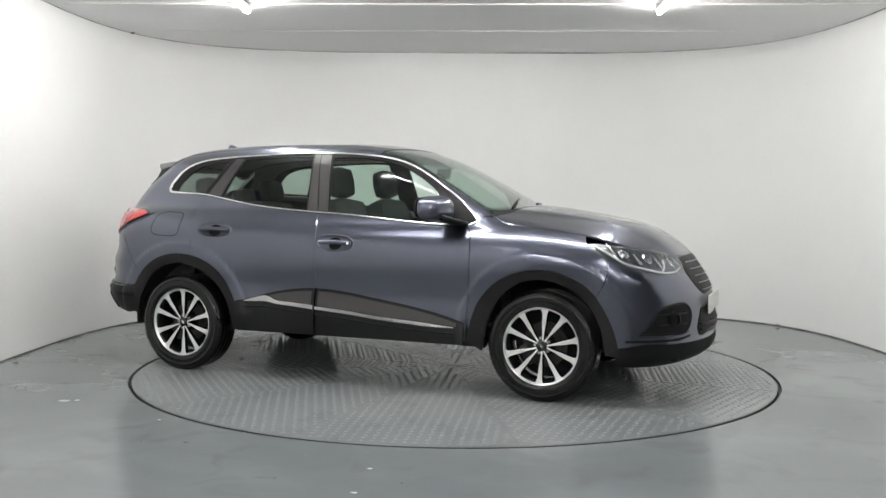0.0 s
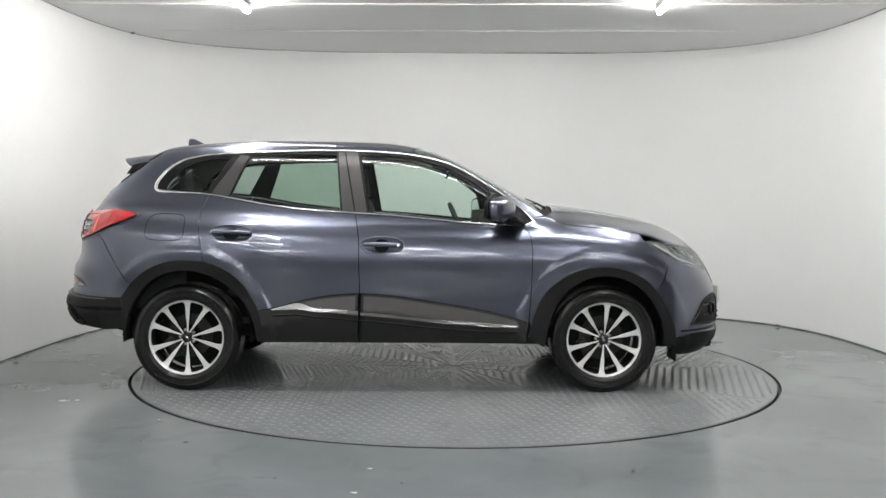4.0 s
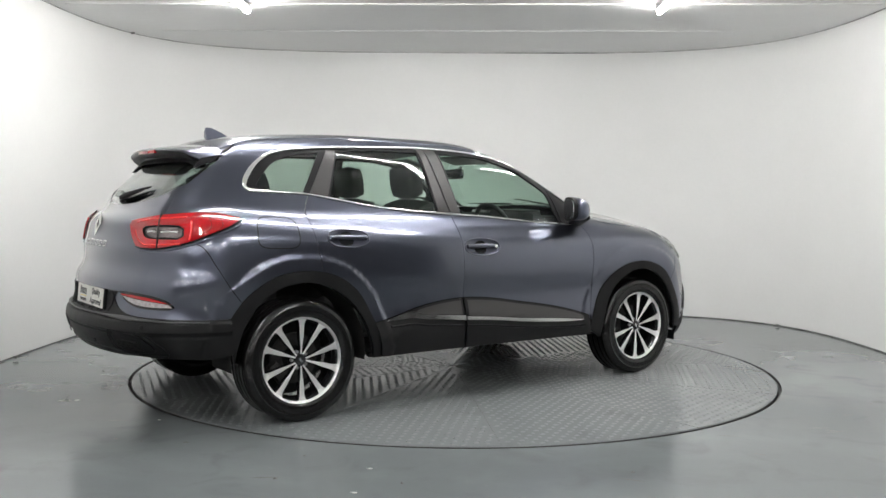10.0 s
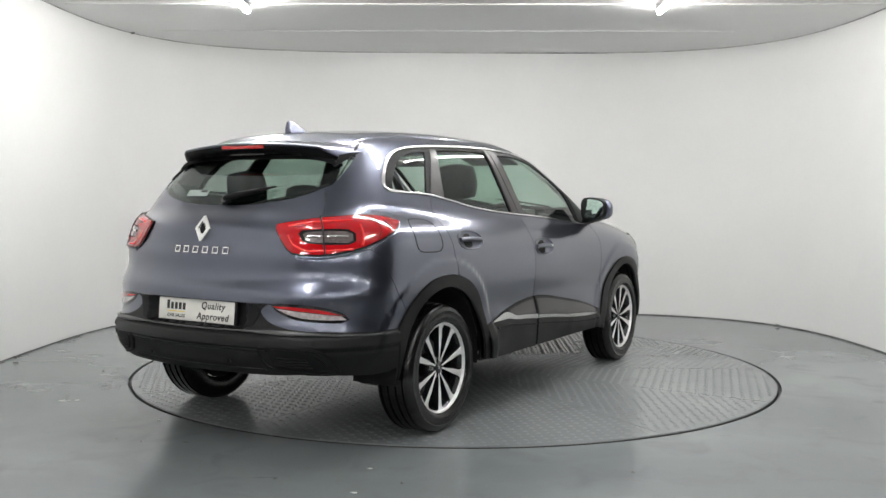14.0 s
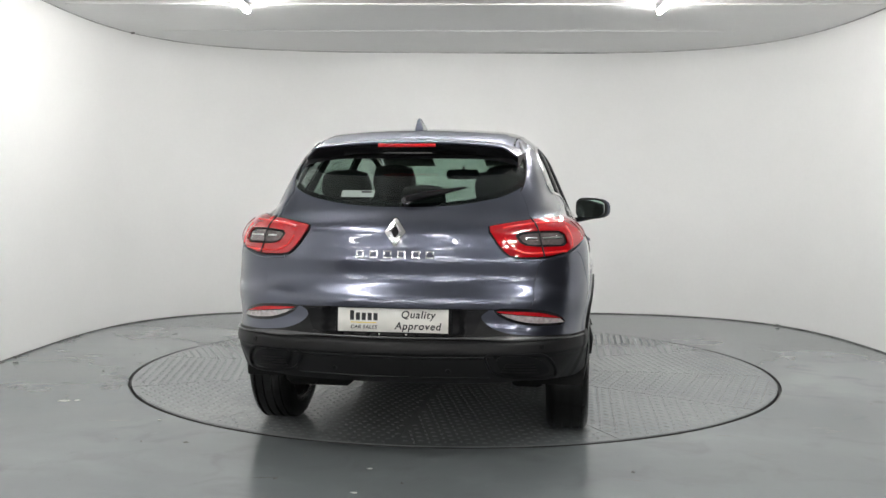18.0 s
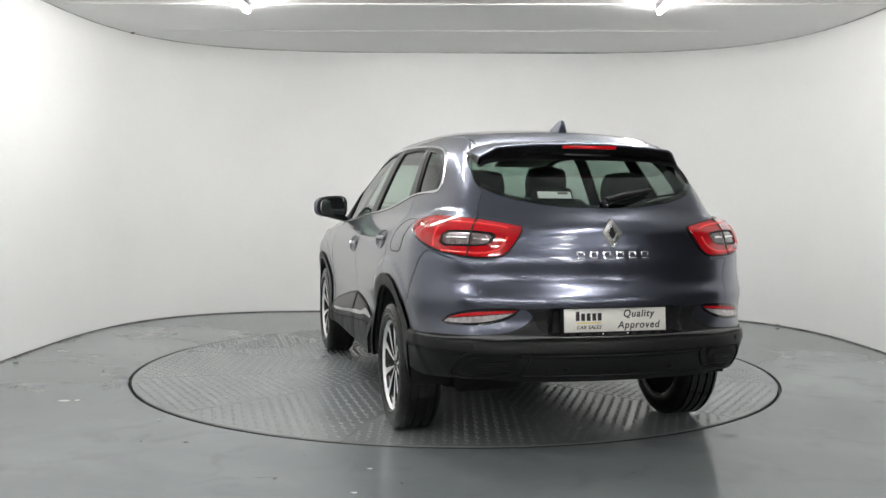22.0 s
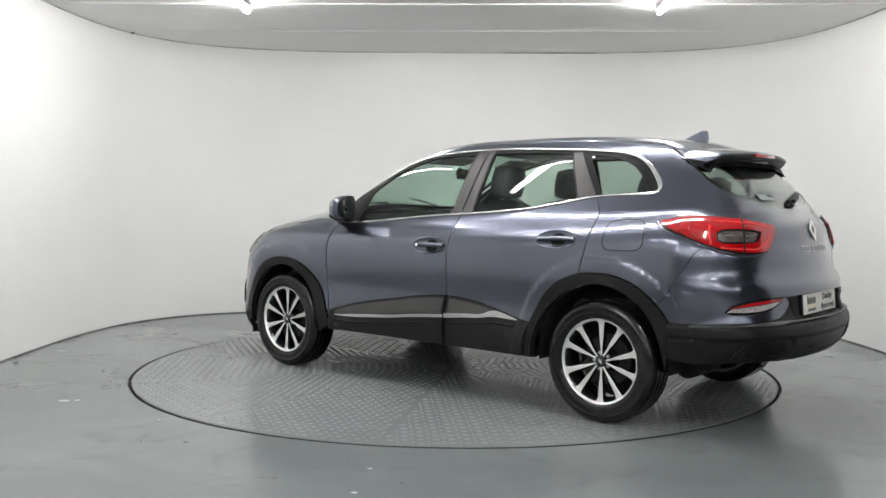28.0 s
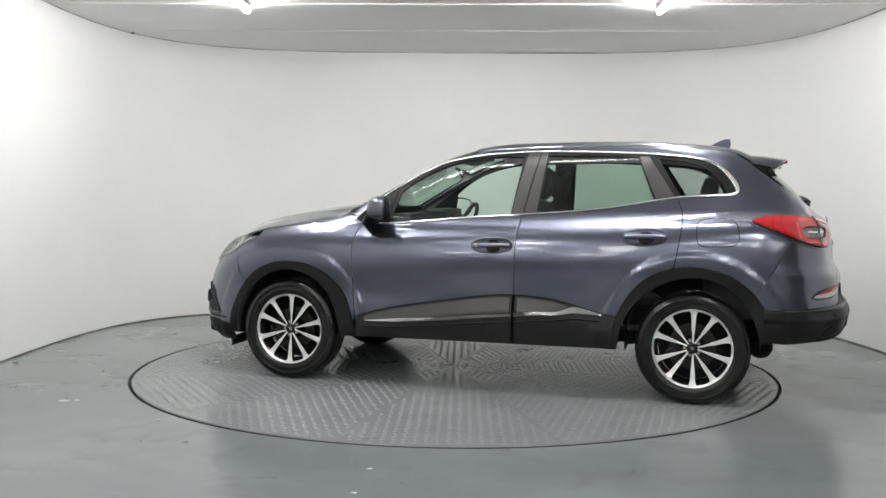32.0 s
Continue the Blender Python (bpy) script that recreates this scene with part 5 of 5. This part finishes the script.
def worn(name, base, light, rough, stain=0.6, bump=0.1):
    """Painted concrete or steel with pale scuffs, dark specks and uneven gloss."""
    m = material(name, base, rough)
    n, l, b = nodes_of(m)
    co = n.new("ShaderNodeTexCoord")

    def tex(scale, detail=8, distort=0.0):
        q = n.new("ShaderNodeTexNoise")
        q.inputs["Scale"].default_value, q.inputs["Detail"].default_value, q.inputs["Distortion"].default_value = scale, detail, distort
        l.new(co.outputs["Object"], q.inputs["Vector"])
        return q.outputs["Fac"]

    def step(v, lo, hi):
        r = n.new("ShaderNodeMapRange")
        r.interpolation_type = "SMOOTHSTEP"
        r.inputs["From Min"].default_value, r.inputs["From Max"].default_value = lo, hi
        l.new(v, r.inputs["Value"])
        return r.outputs["Result"]

    def blend(fac, a, c):
        x = n.new("ShaderNodeMix")
        x.data_type = "RGBA"
        l.new(fac, x.inputs[0])
        for i, v in ((6, a), (7, c)):
            if isinstance(v, tuple):
                x.inputs[i].default_value = (*v, 1)
            else:
                l.new(v, x.inputs[i])
        return x.outputs[2]
    big, mid, fine = tex(0.55, 6, 0.6), tex(3.2, 10, 0.8), tex(42, 6)
    tone = blend(step(big, 0.35, 0.7), base, light)
    dark = tuple(c * 0.74 for c in base)
    tone = blend(socket_math(n, l, "MULTIPLY", step(mid, 0.50, 0.80), stain), tone, dark)
    pale = tuple(min(c * 1.35, 0.9) for c in light)
    tone = blend(socket_math(n, l, "MULTIPLY", step(tex(9, 12, 1.5), 0.68, 0.78), stain * 0.18), tone, pale)
    tone = blend(socket_math(n, l, "MULTIPLY", step(fine, 0.62, 0.75), 0.25), tone, dark)
    l.new(tone, b.inputs["Base Color"])
    r = n.new("ShaderNodeMapRange")
    r.inputs["From Min"].default_value, r.inputs["From Max"].default_value = 0.3, 0.7
    r.inputs["To Min"].default_value, r.inputs["To Max"].default_value = rough - 0.025, rough + 0.04
    l.new(big, r.inputs["Value"])
    l.new(r.outputs["Result"], b.inputs["Roughness"])
    k = n.new("ShaderNodeBump")
    k.inputs["Strength"].default_value, k.inputs["Distance"].default_value = bump, 0.0015
    l.new(fine, k.inputs["Height"])
    l.new(k.outputs["Normal"], b.inputs["Normal"])
    return m


M_FLOOR = worn("grey floor paint", (0.160, 0.176, 0.180), (0.222, 0.239, 0.242), 0.18, 0.55, 0.03)
M_PLATE = worn("grey painted tread plate", (0.190, 0.205, 0.208), (0.230, 0.242, 0.242), 0.17, 0.5, 0.03)
M_WALL = grain(material("white wall paint", (0.80, 0.80, 0.79), 0.55), 1.3, 0.025, 0.06, 30, 0.05, 0.004)
M_CEIL = grain(material("pale ceiling paint", (0.83, 0.83, 0.825), 0.6), 1.0, 0.04, 0.05, 25, 0.05, 0.004)
M_HALL = grain(material("hall wall paint", (0.06, 0.06, 0.062), 0.7), 0.8, 0.15)
M_HALLTOP = grain(material("dark hall roof", (0.05, 0.05, 0.052), 0.8), 0.8, 0.15)
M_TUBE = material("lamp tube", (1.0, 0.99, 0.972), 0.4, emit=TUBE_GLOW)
M_HALLTUBE = material("hall lamp tube", (1.0, 0.99, 0.972), 0.4, emit=HALL_GLOW)
M_FLAKE = material("white paint chip", (0.42, 0.42, 0.40), 0.6)
M_CAP = material("lamp end cap", (0.75, 0.75, 0.75), 0.4)
M_GRIME = grain(material("grime", (0.09, 0.09, 0.088), 0.8), 4, 0.7, 0, 60)
M_EDGESHADE = grain(material("ceiling edge shade", (0.42, 0.42, 0.41), 0.8), 3, 0.5, 0, 40)
M_SHADOWGAP = material("gap shade black", (0.02, 0.02, 0.02), 0.8)


def wall_plan(grow=0.0):
    """The booth's plan: straight flanks and a rounded back, clad in flat sheets."""
    a = np.linspace(0, np.pi, 45)
    a = a + 0.012 * np.sin(a * 23.0) * np.sin(a)
    n = 2 / 3.73
    x = 0.083 + (3.437 + grow) * np.sign(np.cos(a)) * np.abs(np.cos(a)) ** n
    y = 0.031 + (3.292 + grow) * np.abs(np.sin(a)) ** n
    return np.concatenate([[(3.520 + grow, -2.3)], np.stack([x, y], -1), [(-3.354 - grow, -5.9)]])


def room():
    a, b = wall_plan(), wall_plan(0.12)
    k = len(a)
    v = [(x, y, z) for z in (-0.01, CEIL + 0.01) for x, y in a] + [(x, y, z) for z in (-0.01, CEIL + 0.01) for x, y in b]
    f = []
    for i in range(k - 1):
        f += [(i + 1, i, k + i, k + i + 1), (2 * k + i, 2 * k + i + 1, 3 * k + i + 1, 3 * k + i)]
    f += [(0, 2 * k, 3 * k, k), (k - 1, 2 * k - 1, 4 * k - 1, 3 * k - 1)]
    tagged(raw("wall_back", v, f, M_WALL, smooth=False), "white painted curved wall of the photo booth", "wall", kind="structure").data.shade_smooth()
    bpy.data.objects["wall_back"].data.set_sharp_from_angle(angle=radians(6.5))
    # dark strip for grime and shade at the foot of the wall, grey strip for the shadow line under the ceiling, and a
    # sheet joint in the wall
    for name, z0, z1, mat, label in (("wall_foot_line", 0.0, 0.011, M_GRIME, "dark strip for grime and shade between wall and floor"), ("trim", CEIL - 0.010, CEIL, M_EDGESHADE, "thin grey strip for the shadow line under the ceiling")):
        c, d = wall_plan(-0.004), wall_plan(0.02)
        v = [(x, y, z) for z in (z0, z1) for q in (c, d) for x, y in q]
        f = []
        for i in range(k - 1):
            f += [(i + 1, i, 2 * k + i, 2 * k + i + 1), (2 * k + i, 3 * k + i, 3 * k + i + 1, 2 * k + i + 1), (i, i + 1, k + i + 1, k + i)]
        tagged(raw(name, v, f, mat, smooth=False), label, "trim", kind="structure")
    # floor with the pit of the turntable cut out
    n = 160
    ring = [(2.275 * math.cos(2 * math.pi * i / n), 2.275 * math.sin(2 * math.pi * i / n)) for i in range(n)]
    outer = []
    for x, y in ring:
        s = min(8 / max(abs(x), 1e-6), (24 if y < 0 else 6) / max(abs(y), 1e-6))
        outer.append((x * s, y * s))
    v = [(x, y, 0) for x, y in ring] + [(x, y, 0) for x, y in outer] + [(x, y, -0.08) for x, y in ring] + [(0, 0, -0.08)]
    f = []
    for i in range(n):
        j = (i + 1) % n
        f += [(i, n + i, n + j, j), (i, j, 2 * n + j, 2 * n + i), (2 * n + i, 2 * n + j, 3 * n)]
    tagged(raw("floor", v, f, M_FLOOR), "grey painted concrete floor, scuffed and glossy", "floor", kind="structure")
    # gap lining coloured black in place of the shade inside it
    tagged(part("trim", lathe([(2.2745, -0.002), (2.2735, -0.02), (2.255, -0.022), (2.255, -0.06), (2.276, -0.06)], 160, "z"), M_SHADOWGAP, smooth=0), "lining of the gap round the turntable, black for the shade in it", "trim", kind="structure")
    # ceiling with two board joints
    bm = box((9, 10.2, 0.06), (0, -1.05, CEIL + 0.03))
    tagged(part("ceiling", bm, M_CEIL, smooth=0), "pale grey flat boarded ceiling", "ceiling", kind="structure")
    tagged(part("trim", box((5.4, 0.010, 0.005), (-0.1, 2.05, CEIL - 0.0025), 0.002, 2, Matrix.Rotation(-0.02, 4, "Z")), M_CEIL, smooth=0), "thin joint strip on the ceiling", "trim", kind="structure")
    # hall behind the camera
    for name, size, at_ in (("wall_hall_left", (0.2, 14, 3.0), (-8.1, -13, 1.5)), ("wall_hall_right", (0.2, 17.7, 3.0), (8.1, -11.15, 1.5)), ("wall_hall_end", (16.4, 0.2, 3.0), (0, -20.1, 1.5)),
                            ("wall_hall_front_left", (4.6, 0.2, 3.0), (-5.85, -5.98, 1.5)), ("wall_hall_front_right", (4.4, 0.2, 3.0), (5.92, -2.4, 1.5))):
        tagged(part(name, box(size, at_), M_HALL, smooth=0), "plain grey hall wall", "wall", kind="structure")
    # unseen dark sheet, added to dim what the lower doors mirror
    tagged(part("floor_hall_darkener", box((15.9, 13.0, 0.012), (0, -13.5, 0.006), 0.003), M_HALL, smooth=0), "unseen dark sheet added over the hall floor to darken reflections", "floor", kind="structure")
    tagged(part("ceiling_hall_side", box((3.75, 3.6, 0.2), (6.32, -3.95, 3.08)), M_HALLTOP, smooth=0), "dark hall roof", "ceiling", kind="structure")
    tagged(part("ceiling_hall", box((16.4, 14.4, 0.2), (0, -13, 3.08)), M_HALLTOP, smooth=0), "dark hall roof", "ceiling", kind="structure")


def batten(x, y, z, length, group="ceiling tubes of the booth", hang=0.05, glow=None, fat=1.0):
    """A glowing tube in a slim trough-shaped batten on the ceiling."""
    lamp = tagged(new("tube_lamp"), "white glowing ceiling tube lamp", "lamp", group)
    lamp.matrix_basis = pose(x, y, z)
    h, w, low = length / 2, 0.034 * fat, hang - 0.014 * fat
    bm = bmesh.new()
    rows = [[bm.verts.new((a, e, c)) for a, c in ((-w, -low), (-w * 0.9, -0.002), (w * 0.9, -0.002), (w, -low), (w - 0.004, -low), (w * 0.9 - 0.004, -0.008), (-w * 0.9 + 0.004, -0.008), (-w + 0.004, -low))] for e in (-h + 0.02, h - 0.02)]
    for i in range(8):
        j = (i + 1) % 8
        bm.faces.new((rows[0][i], rows[0][j], rows[1][j], rows[1][i]))
    part("batten", bm, M_CAP, lamp, "white trough of the lamp", 20)
    part("tube", tube([(0, -h, -hang), (0, -h + 0.012, -hang), (0, -h + 0.03, -hang), (0, h - 0.03, -hang), (0, h - 0.012, -hang), (0, h, -hang)], [fat * r for r in (0.012, 0.020, 0.024, 0.024, 0.020, 0.012)], n=14), glow or M_TUBE, lamp, "glowing white tube")
    return lamp


def lights():
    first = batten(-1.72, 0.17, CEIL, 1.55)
    copy_thing(first, pose(1.66, 0.14, CEIL))
    # a crosswise pair over the table's edge, unseen, added to brighten the back wall; and a pair towards the hall
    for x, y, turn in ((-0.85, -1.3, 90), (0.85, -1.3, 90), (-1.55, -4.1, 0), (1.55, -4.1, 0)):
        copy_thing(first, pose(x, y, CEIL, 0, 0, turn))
    # shorter lamps scattered over the hall's roof
    rnd = random.Random(23)
    spots = []
    for j, y in enumerate((-7.3, -9.4, -11.8, -14.4, -17.4)):
        for x in (-6.2, -3.2, -0.3, 2.7, 5.6):
            spots.append((x + 0.8 * (j % 2) + rnd.uniform(-0.25, 0.25), y + rnd.uniform(-0.3, 0.3), rnd.choice((90, 90, 90, 84, 97, 60))))
    hall = batten(0, 0, 2.98, 0.75, "ceiling tubes of the hall", 0.09, M_HALLTUBE, 1.5)
    hall.matrix_basis = pose(*spots[0][:2], 2.98, 0, 0, spots[0][2])
    for x, y, turn in spots[1:]:
        copy_thing(hall, pose(x, y, 2.98, 0, 0, turn))
    pipe = part("conduit", tube([(-3.2, 0.86, CEIL - 0.009), (0, 0.825, CEIL - 0.009), (3.4, 0.745, CEIL - 0.009)], 0.007), M_CEIL)
    tagged(pipe, "thin white cable conduit across the ceiling", "conduit")


def turntable():
    t = tagged(new("turntable"), "round steel turntable with grey painted tread plate", "turntable")
    part("disc", lathe([(0.001, 0.0), (2.250, 0.0), (2.250, -0.05), (0.001, -0.05)], 160, "z"), M_PLATE, t)
    # disc side coloured black so that the gap reads as shaded
    part("disc_edge", lathe([(2.2505, -0.0005), (2.253, -0.003), (2.253, -0.05), (2.2505, -0.05), (2.2505, -0.0005)], 160, "z"), M_SHADOWGAP, t, "edge of the disc, black for the shade in the gap")
    # sector sheets, a hair apart, with raised studs that run another way on each sheet
    n = 12
    verts, faces = [], []
    for k in range(n):
        a0, a1 = 2 * math.pi * k / n, 2 * math.pi * (k + 1) / n
        bm = bmesh.new()
        rim = [(2.243 * math.cos(a), 2.243 * math.sin(a)) for a in np.linspace(a0 + 0.001, a1 - 0.001, 15)]
        lo = [bm.verts.new((x, y, 0.0005)) for x, y in [(0.01 * math.cos((a0 + a1) / 2), 0.01 * math.sin((a0 + a1) / 2))] + rim]
        hi = [bm.verts.new((v.co.x, v.co.y, 0.003)) for v in lo]
        bm.faces.new(hi)
        for i in range(len(lo)):
            j = (i + 1) % len(lo)
            bm.faces.new((lo[i], lo[j], hi[j], hi[i]))
        part("tread_sheet", bm, M_PLATE, t, smooth=0)
        mid = (a0 + a1) / 2 + (0.0 if k % 2 else radians(45))
        c, s = math.cos(mid), math.sin(mid)
        pitch = 0.056
        m = int(2.3 / pitch) + 1
        for i in range(-m, m + 1):
            for j in range(-m, m + 1):
                lx, ly = i * pitch, j * pitch
                x, y = lx * c - ly * s, lx * s + ly * c
                r = math.hypot(x, y)
                if r > 2.22 or r < 0.02:
                    continue
                a = math.atan2(y, x) % (2 * math.pi)
                if not a0 + 0.02 / r < a < a1 - 0.02 / r:
                    continue
                turn = mid + (math.pi / 4 if (i + j) % 2 else -math.pi / 4)
                ct, st = math.cos(turn), math.sin(turn)
                b = len(verts)
                for px, py, pz in ((0.020, 0, 0.003), (0.011, 0.0090, 0.003), (-0.011, 0.0090, 0.003), (-0.020, 0, 0.003), (-0.011, -0.0090, 0.003), (0.011, -0.0090, 0.003), (0.010, 0, 0.0085), (-0.010, 0, 0.0085)):
                    verts.append((x + px * ct - py * st, y + px * st + py * ct, pz))
                faces += [(b, b + 1, b + 6), (b + 1, b + 2, b + 7, b + 6), (b + 2, b + 3, b + 7), (b + 3, b + 4, b + 7), (b + 4, b + 5, b + 6, b + 7), (b + 5, b, b + 6)]
    studs = raw("tread_studs", verts, faces, M_PLATE, t, "raised tread studs", smooth=True)
    studs["kind"] = "stuff"
    return t


def flakes():
    """Small chips of white paint and grit on the floor."""
    rnd = random.Random(11)
    spots = [(-2.34, -1.294, 0.045), (-2.27, -1.276, 0.02), (-0.375, -2.63, 0.015), (-0.409, -2.98, 0.018), (-1.02, -3.35, 0.014), (-1.62, -1.75, 0.015), (1.32, -3.28, 0.016), (1.75, -3.1, 0.012), (2.5, -2.3, 0.014), (-2.6, -2.4, 0.012)]
    for x, y, r in spots:
        bm = bmesh.new()
        n = 7
        lo = [bm.verts.new((x + r * rnd.uniform(0.5, 1.1) * math.cos(6.283 * i / n), y + 0.6 * r * rnd.uniform(0.5, 1.1) * math.sin(6.283 * i / n), 0.0004)) for i in range(n)]
        hi = [bm.verts.new((v.co.x * 0.9 + x * 0.1, v.co.y * 0.9 + y * 0.1, 0.003)) for v in lo]
        bm.faces.new(hi)
        for i in range(n):
            bm.faces.new((lo[i], lo[(i + 1) % n], hi[(i + 1) % n], hi[i]))
        tagged(part("paint_flake", bm, M_FLAKE, smooth=0), "small chip of white paint on the grey floor", "paint chip", "paint chips on the floor")


def grit():
    """Dark crumbs on the floor round the turntable."""
    rnd = random.Random(31)
    for k in range(18):
        a, far = rnd.uniform(math.pi * 0.9, math.pi * 2.1), rnd.uniform(2.4, 3.3)
        x, y, r = far * math.cos(a), far * math.sin(a), rnd.uniform(0.006, 0.012)
        bm = bmesh.new()
        lo = [bm.verts.new((x + r * rnd.uniform(0.5, 1.6) * math.cos(1.047 * i), y + r * rnd.uniform(0.5, 1.1) * math.sin(1.047 * i), 0.0003)) for i in range(6)]
        tip = bm.verts.new((x, y, r * 0.6))
        for i in range(6):
            bm.faces.new((lo[i], lo[(i + 1) % 6], tip))
        bm.faces.new(lo[::-1])
        tagged(part("crumb", bm, M_GRIME, smooth=0), "small dark crumb of dirt on the grey floor", "dirt crumb", "dirt crumbs on the floor")


def blemishes():
    """Chips along the wall's edges, and short scuffs on the floor."""
    rnd = random.Random(47)
    for z, places in ((CEIL - 0.014, ((-3.10, 2.17), (-1.75, 3.27), (2.70, 3.06), (2.78, 2.95), (3.43, 1.96), (3.49, 1.58))), (0.02, ((-3.42, 0.89), (-3.29, 0.09), (3.19, 2.34)))):
        for x, y in places:
            n = Vector((-x, -y, 0)).normalized()
            side, c = n.cross(Vector((0, 0, 1))), Vector((x, y, z)) + n * 0.012
            bm = bmesh.new()
            rim = [c + side * (rnd.uniform(0.012, 0.026) * math.cos(1.047 * i)) + Vector((0, 0, rnd.uniform(0.005, 0.011) * math.sin(1.047 * i))) for i in range(6)]
            lo, hi = [bm.verts.new(q - n * 0.03) for q in rim], [bm.verts.new(q) for q in rim]
            bm.faces.new(hi)
            for i in range(6):
                bm.faces.new((lo[i], lo[(i + 1) % 6], hi[(i + 1) % 6], hi[i]))
            tagged(part("wall_chip", bm, M_GRIME, smooth=0), "small dark chip at the edge of the white wall", "wall chip", "chips along the wall")
    for x, y in ((1.99, -1.78), (2.03, -1.83), (2.05, -1.86), (1.44, -1.97), (2.28, -1.46), (1.49, -2.32), (-1.72, -0.67), (-2.55, -0.75), (-3.09, 0.29), (-1.84, -1.77), (-0.82, -2.78), (0.79, -2.76)):
        turn, length = rnd.uniform(-0.5, 0.5), rnd.uniform(0.03, 0.08)
        bm = bmesh.new()
        row = [bm.verts.new((x + a * length * math.cos(turn) - b * 0.006 * math.sin(turn), y + a * length * math.sin(turn) + b * 0.006 * math.cos(turn), 0.0012)) for a, b in ((-1, 0.2), (-0.3, -1), (0.6, -0.7), (1, 0.1), (0.4, 0.8), (-0.5, 0.9))]
        bm.faces.new(row)
        tagged(part("scuff_mark", bm, M_GRIME, smooth=0), "short dark scuff on the grey floor", "scuff mark", "scuffs on the floor")


room()
flakes()
grit()
blemishes()
lights()
table = turntable()


def motions():
    rows = [(float(t), spin(t)) for t in range(33)]
    walk(table, [(t, pose(0, 0, 0, 0, 0, a)) for t, a in rows])
    walk(car, [(t, pose(0, 0, 0.005, 0, 0, a) @ pose(-0.3897, -0.0632, 0)) for t, a in rows])


motions()
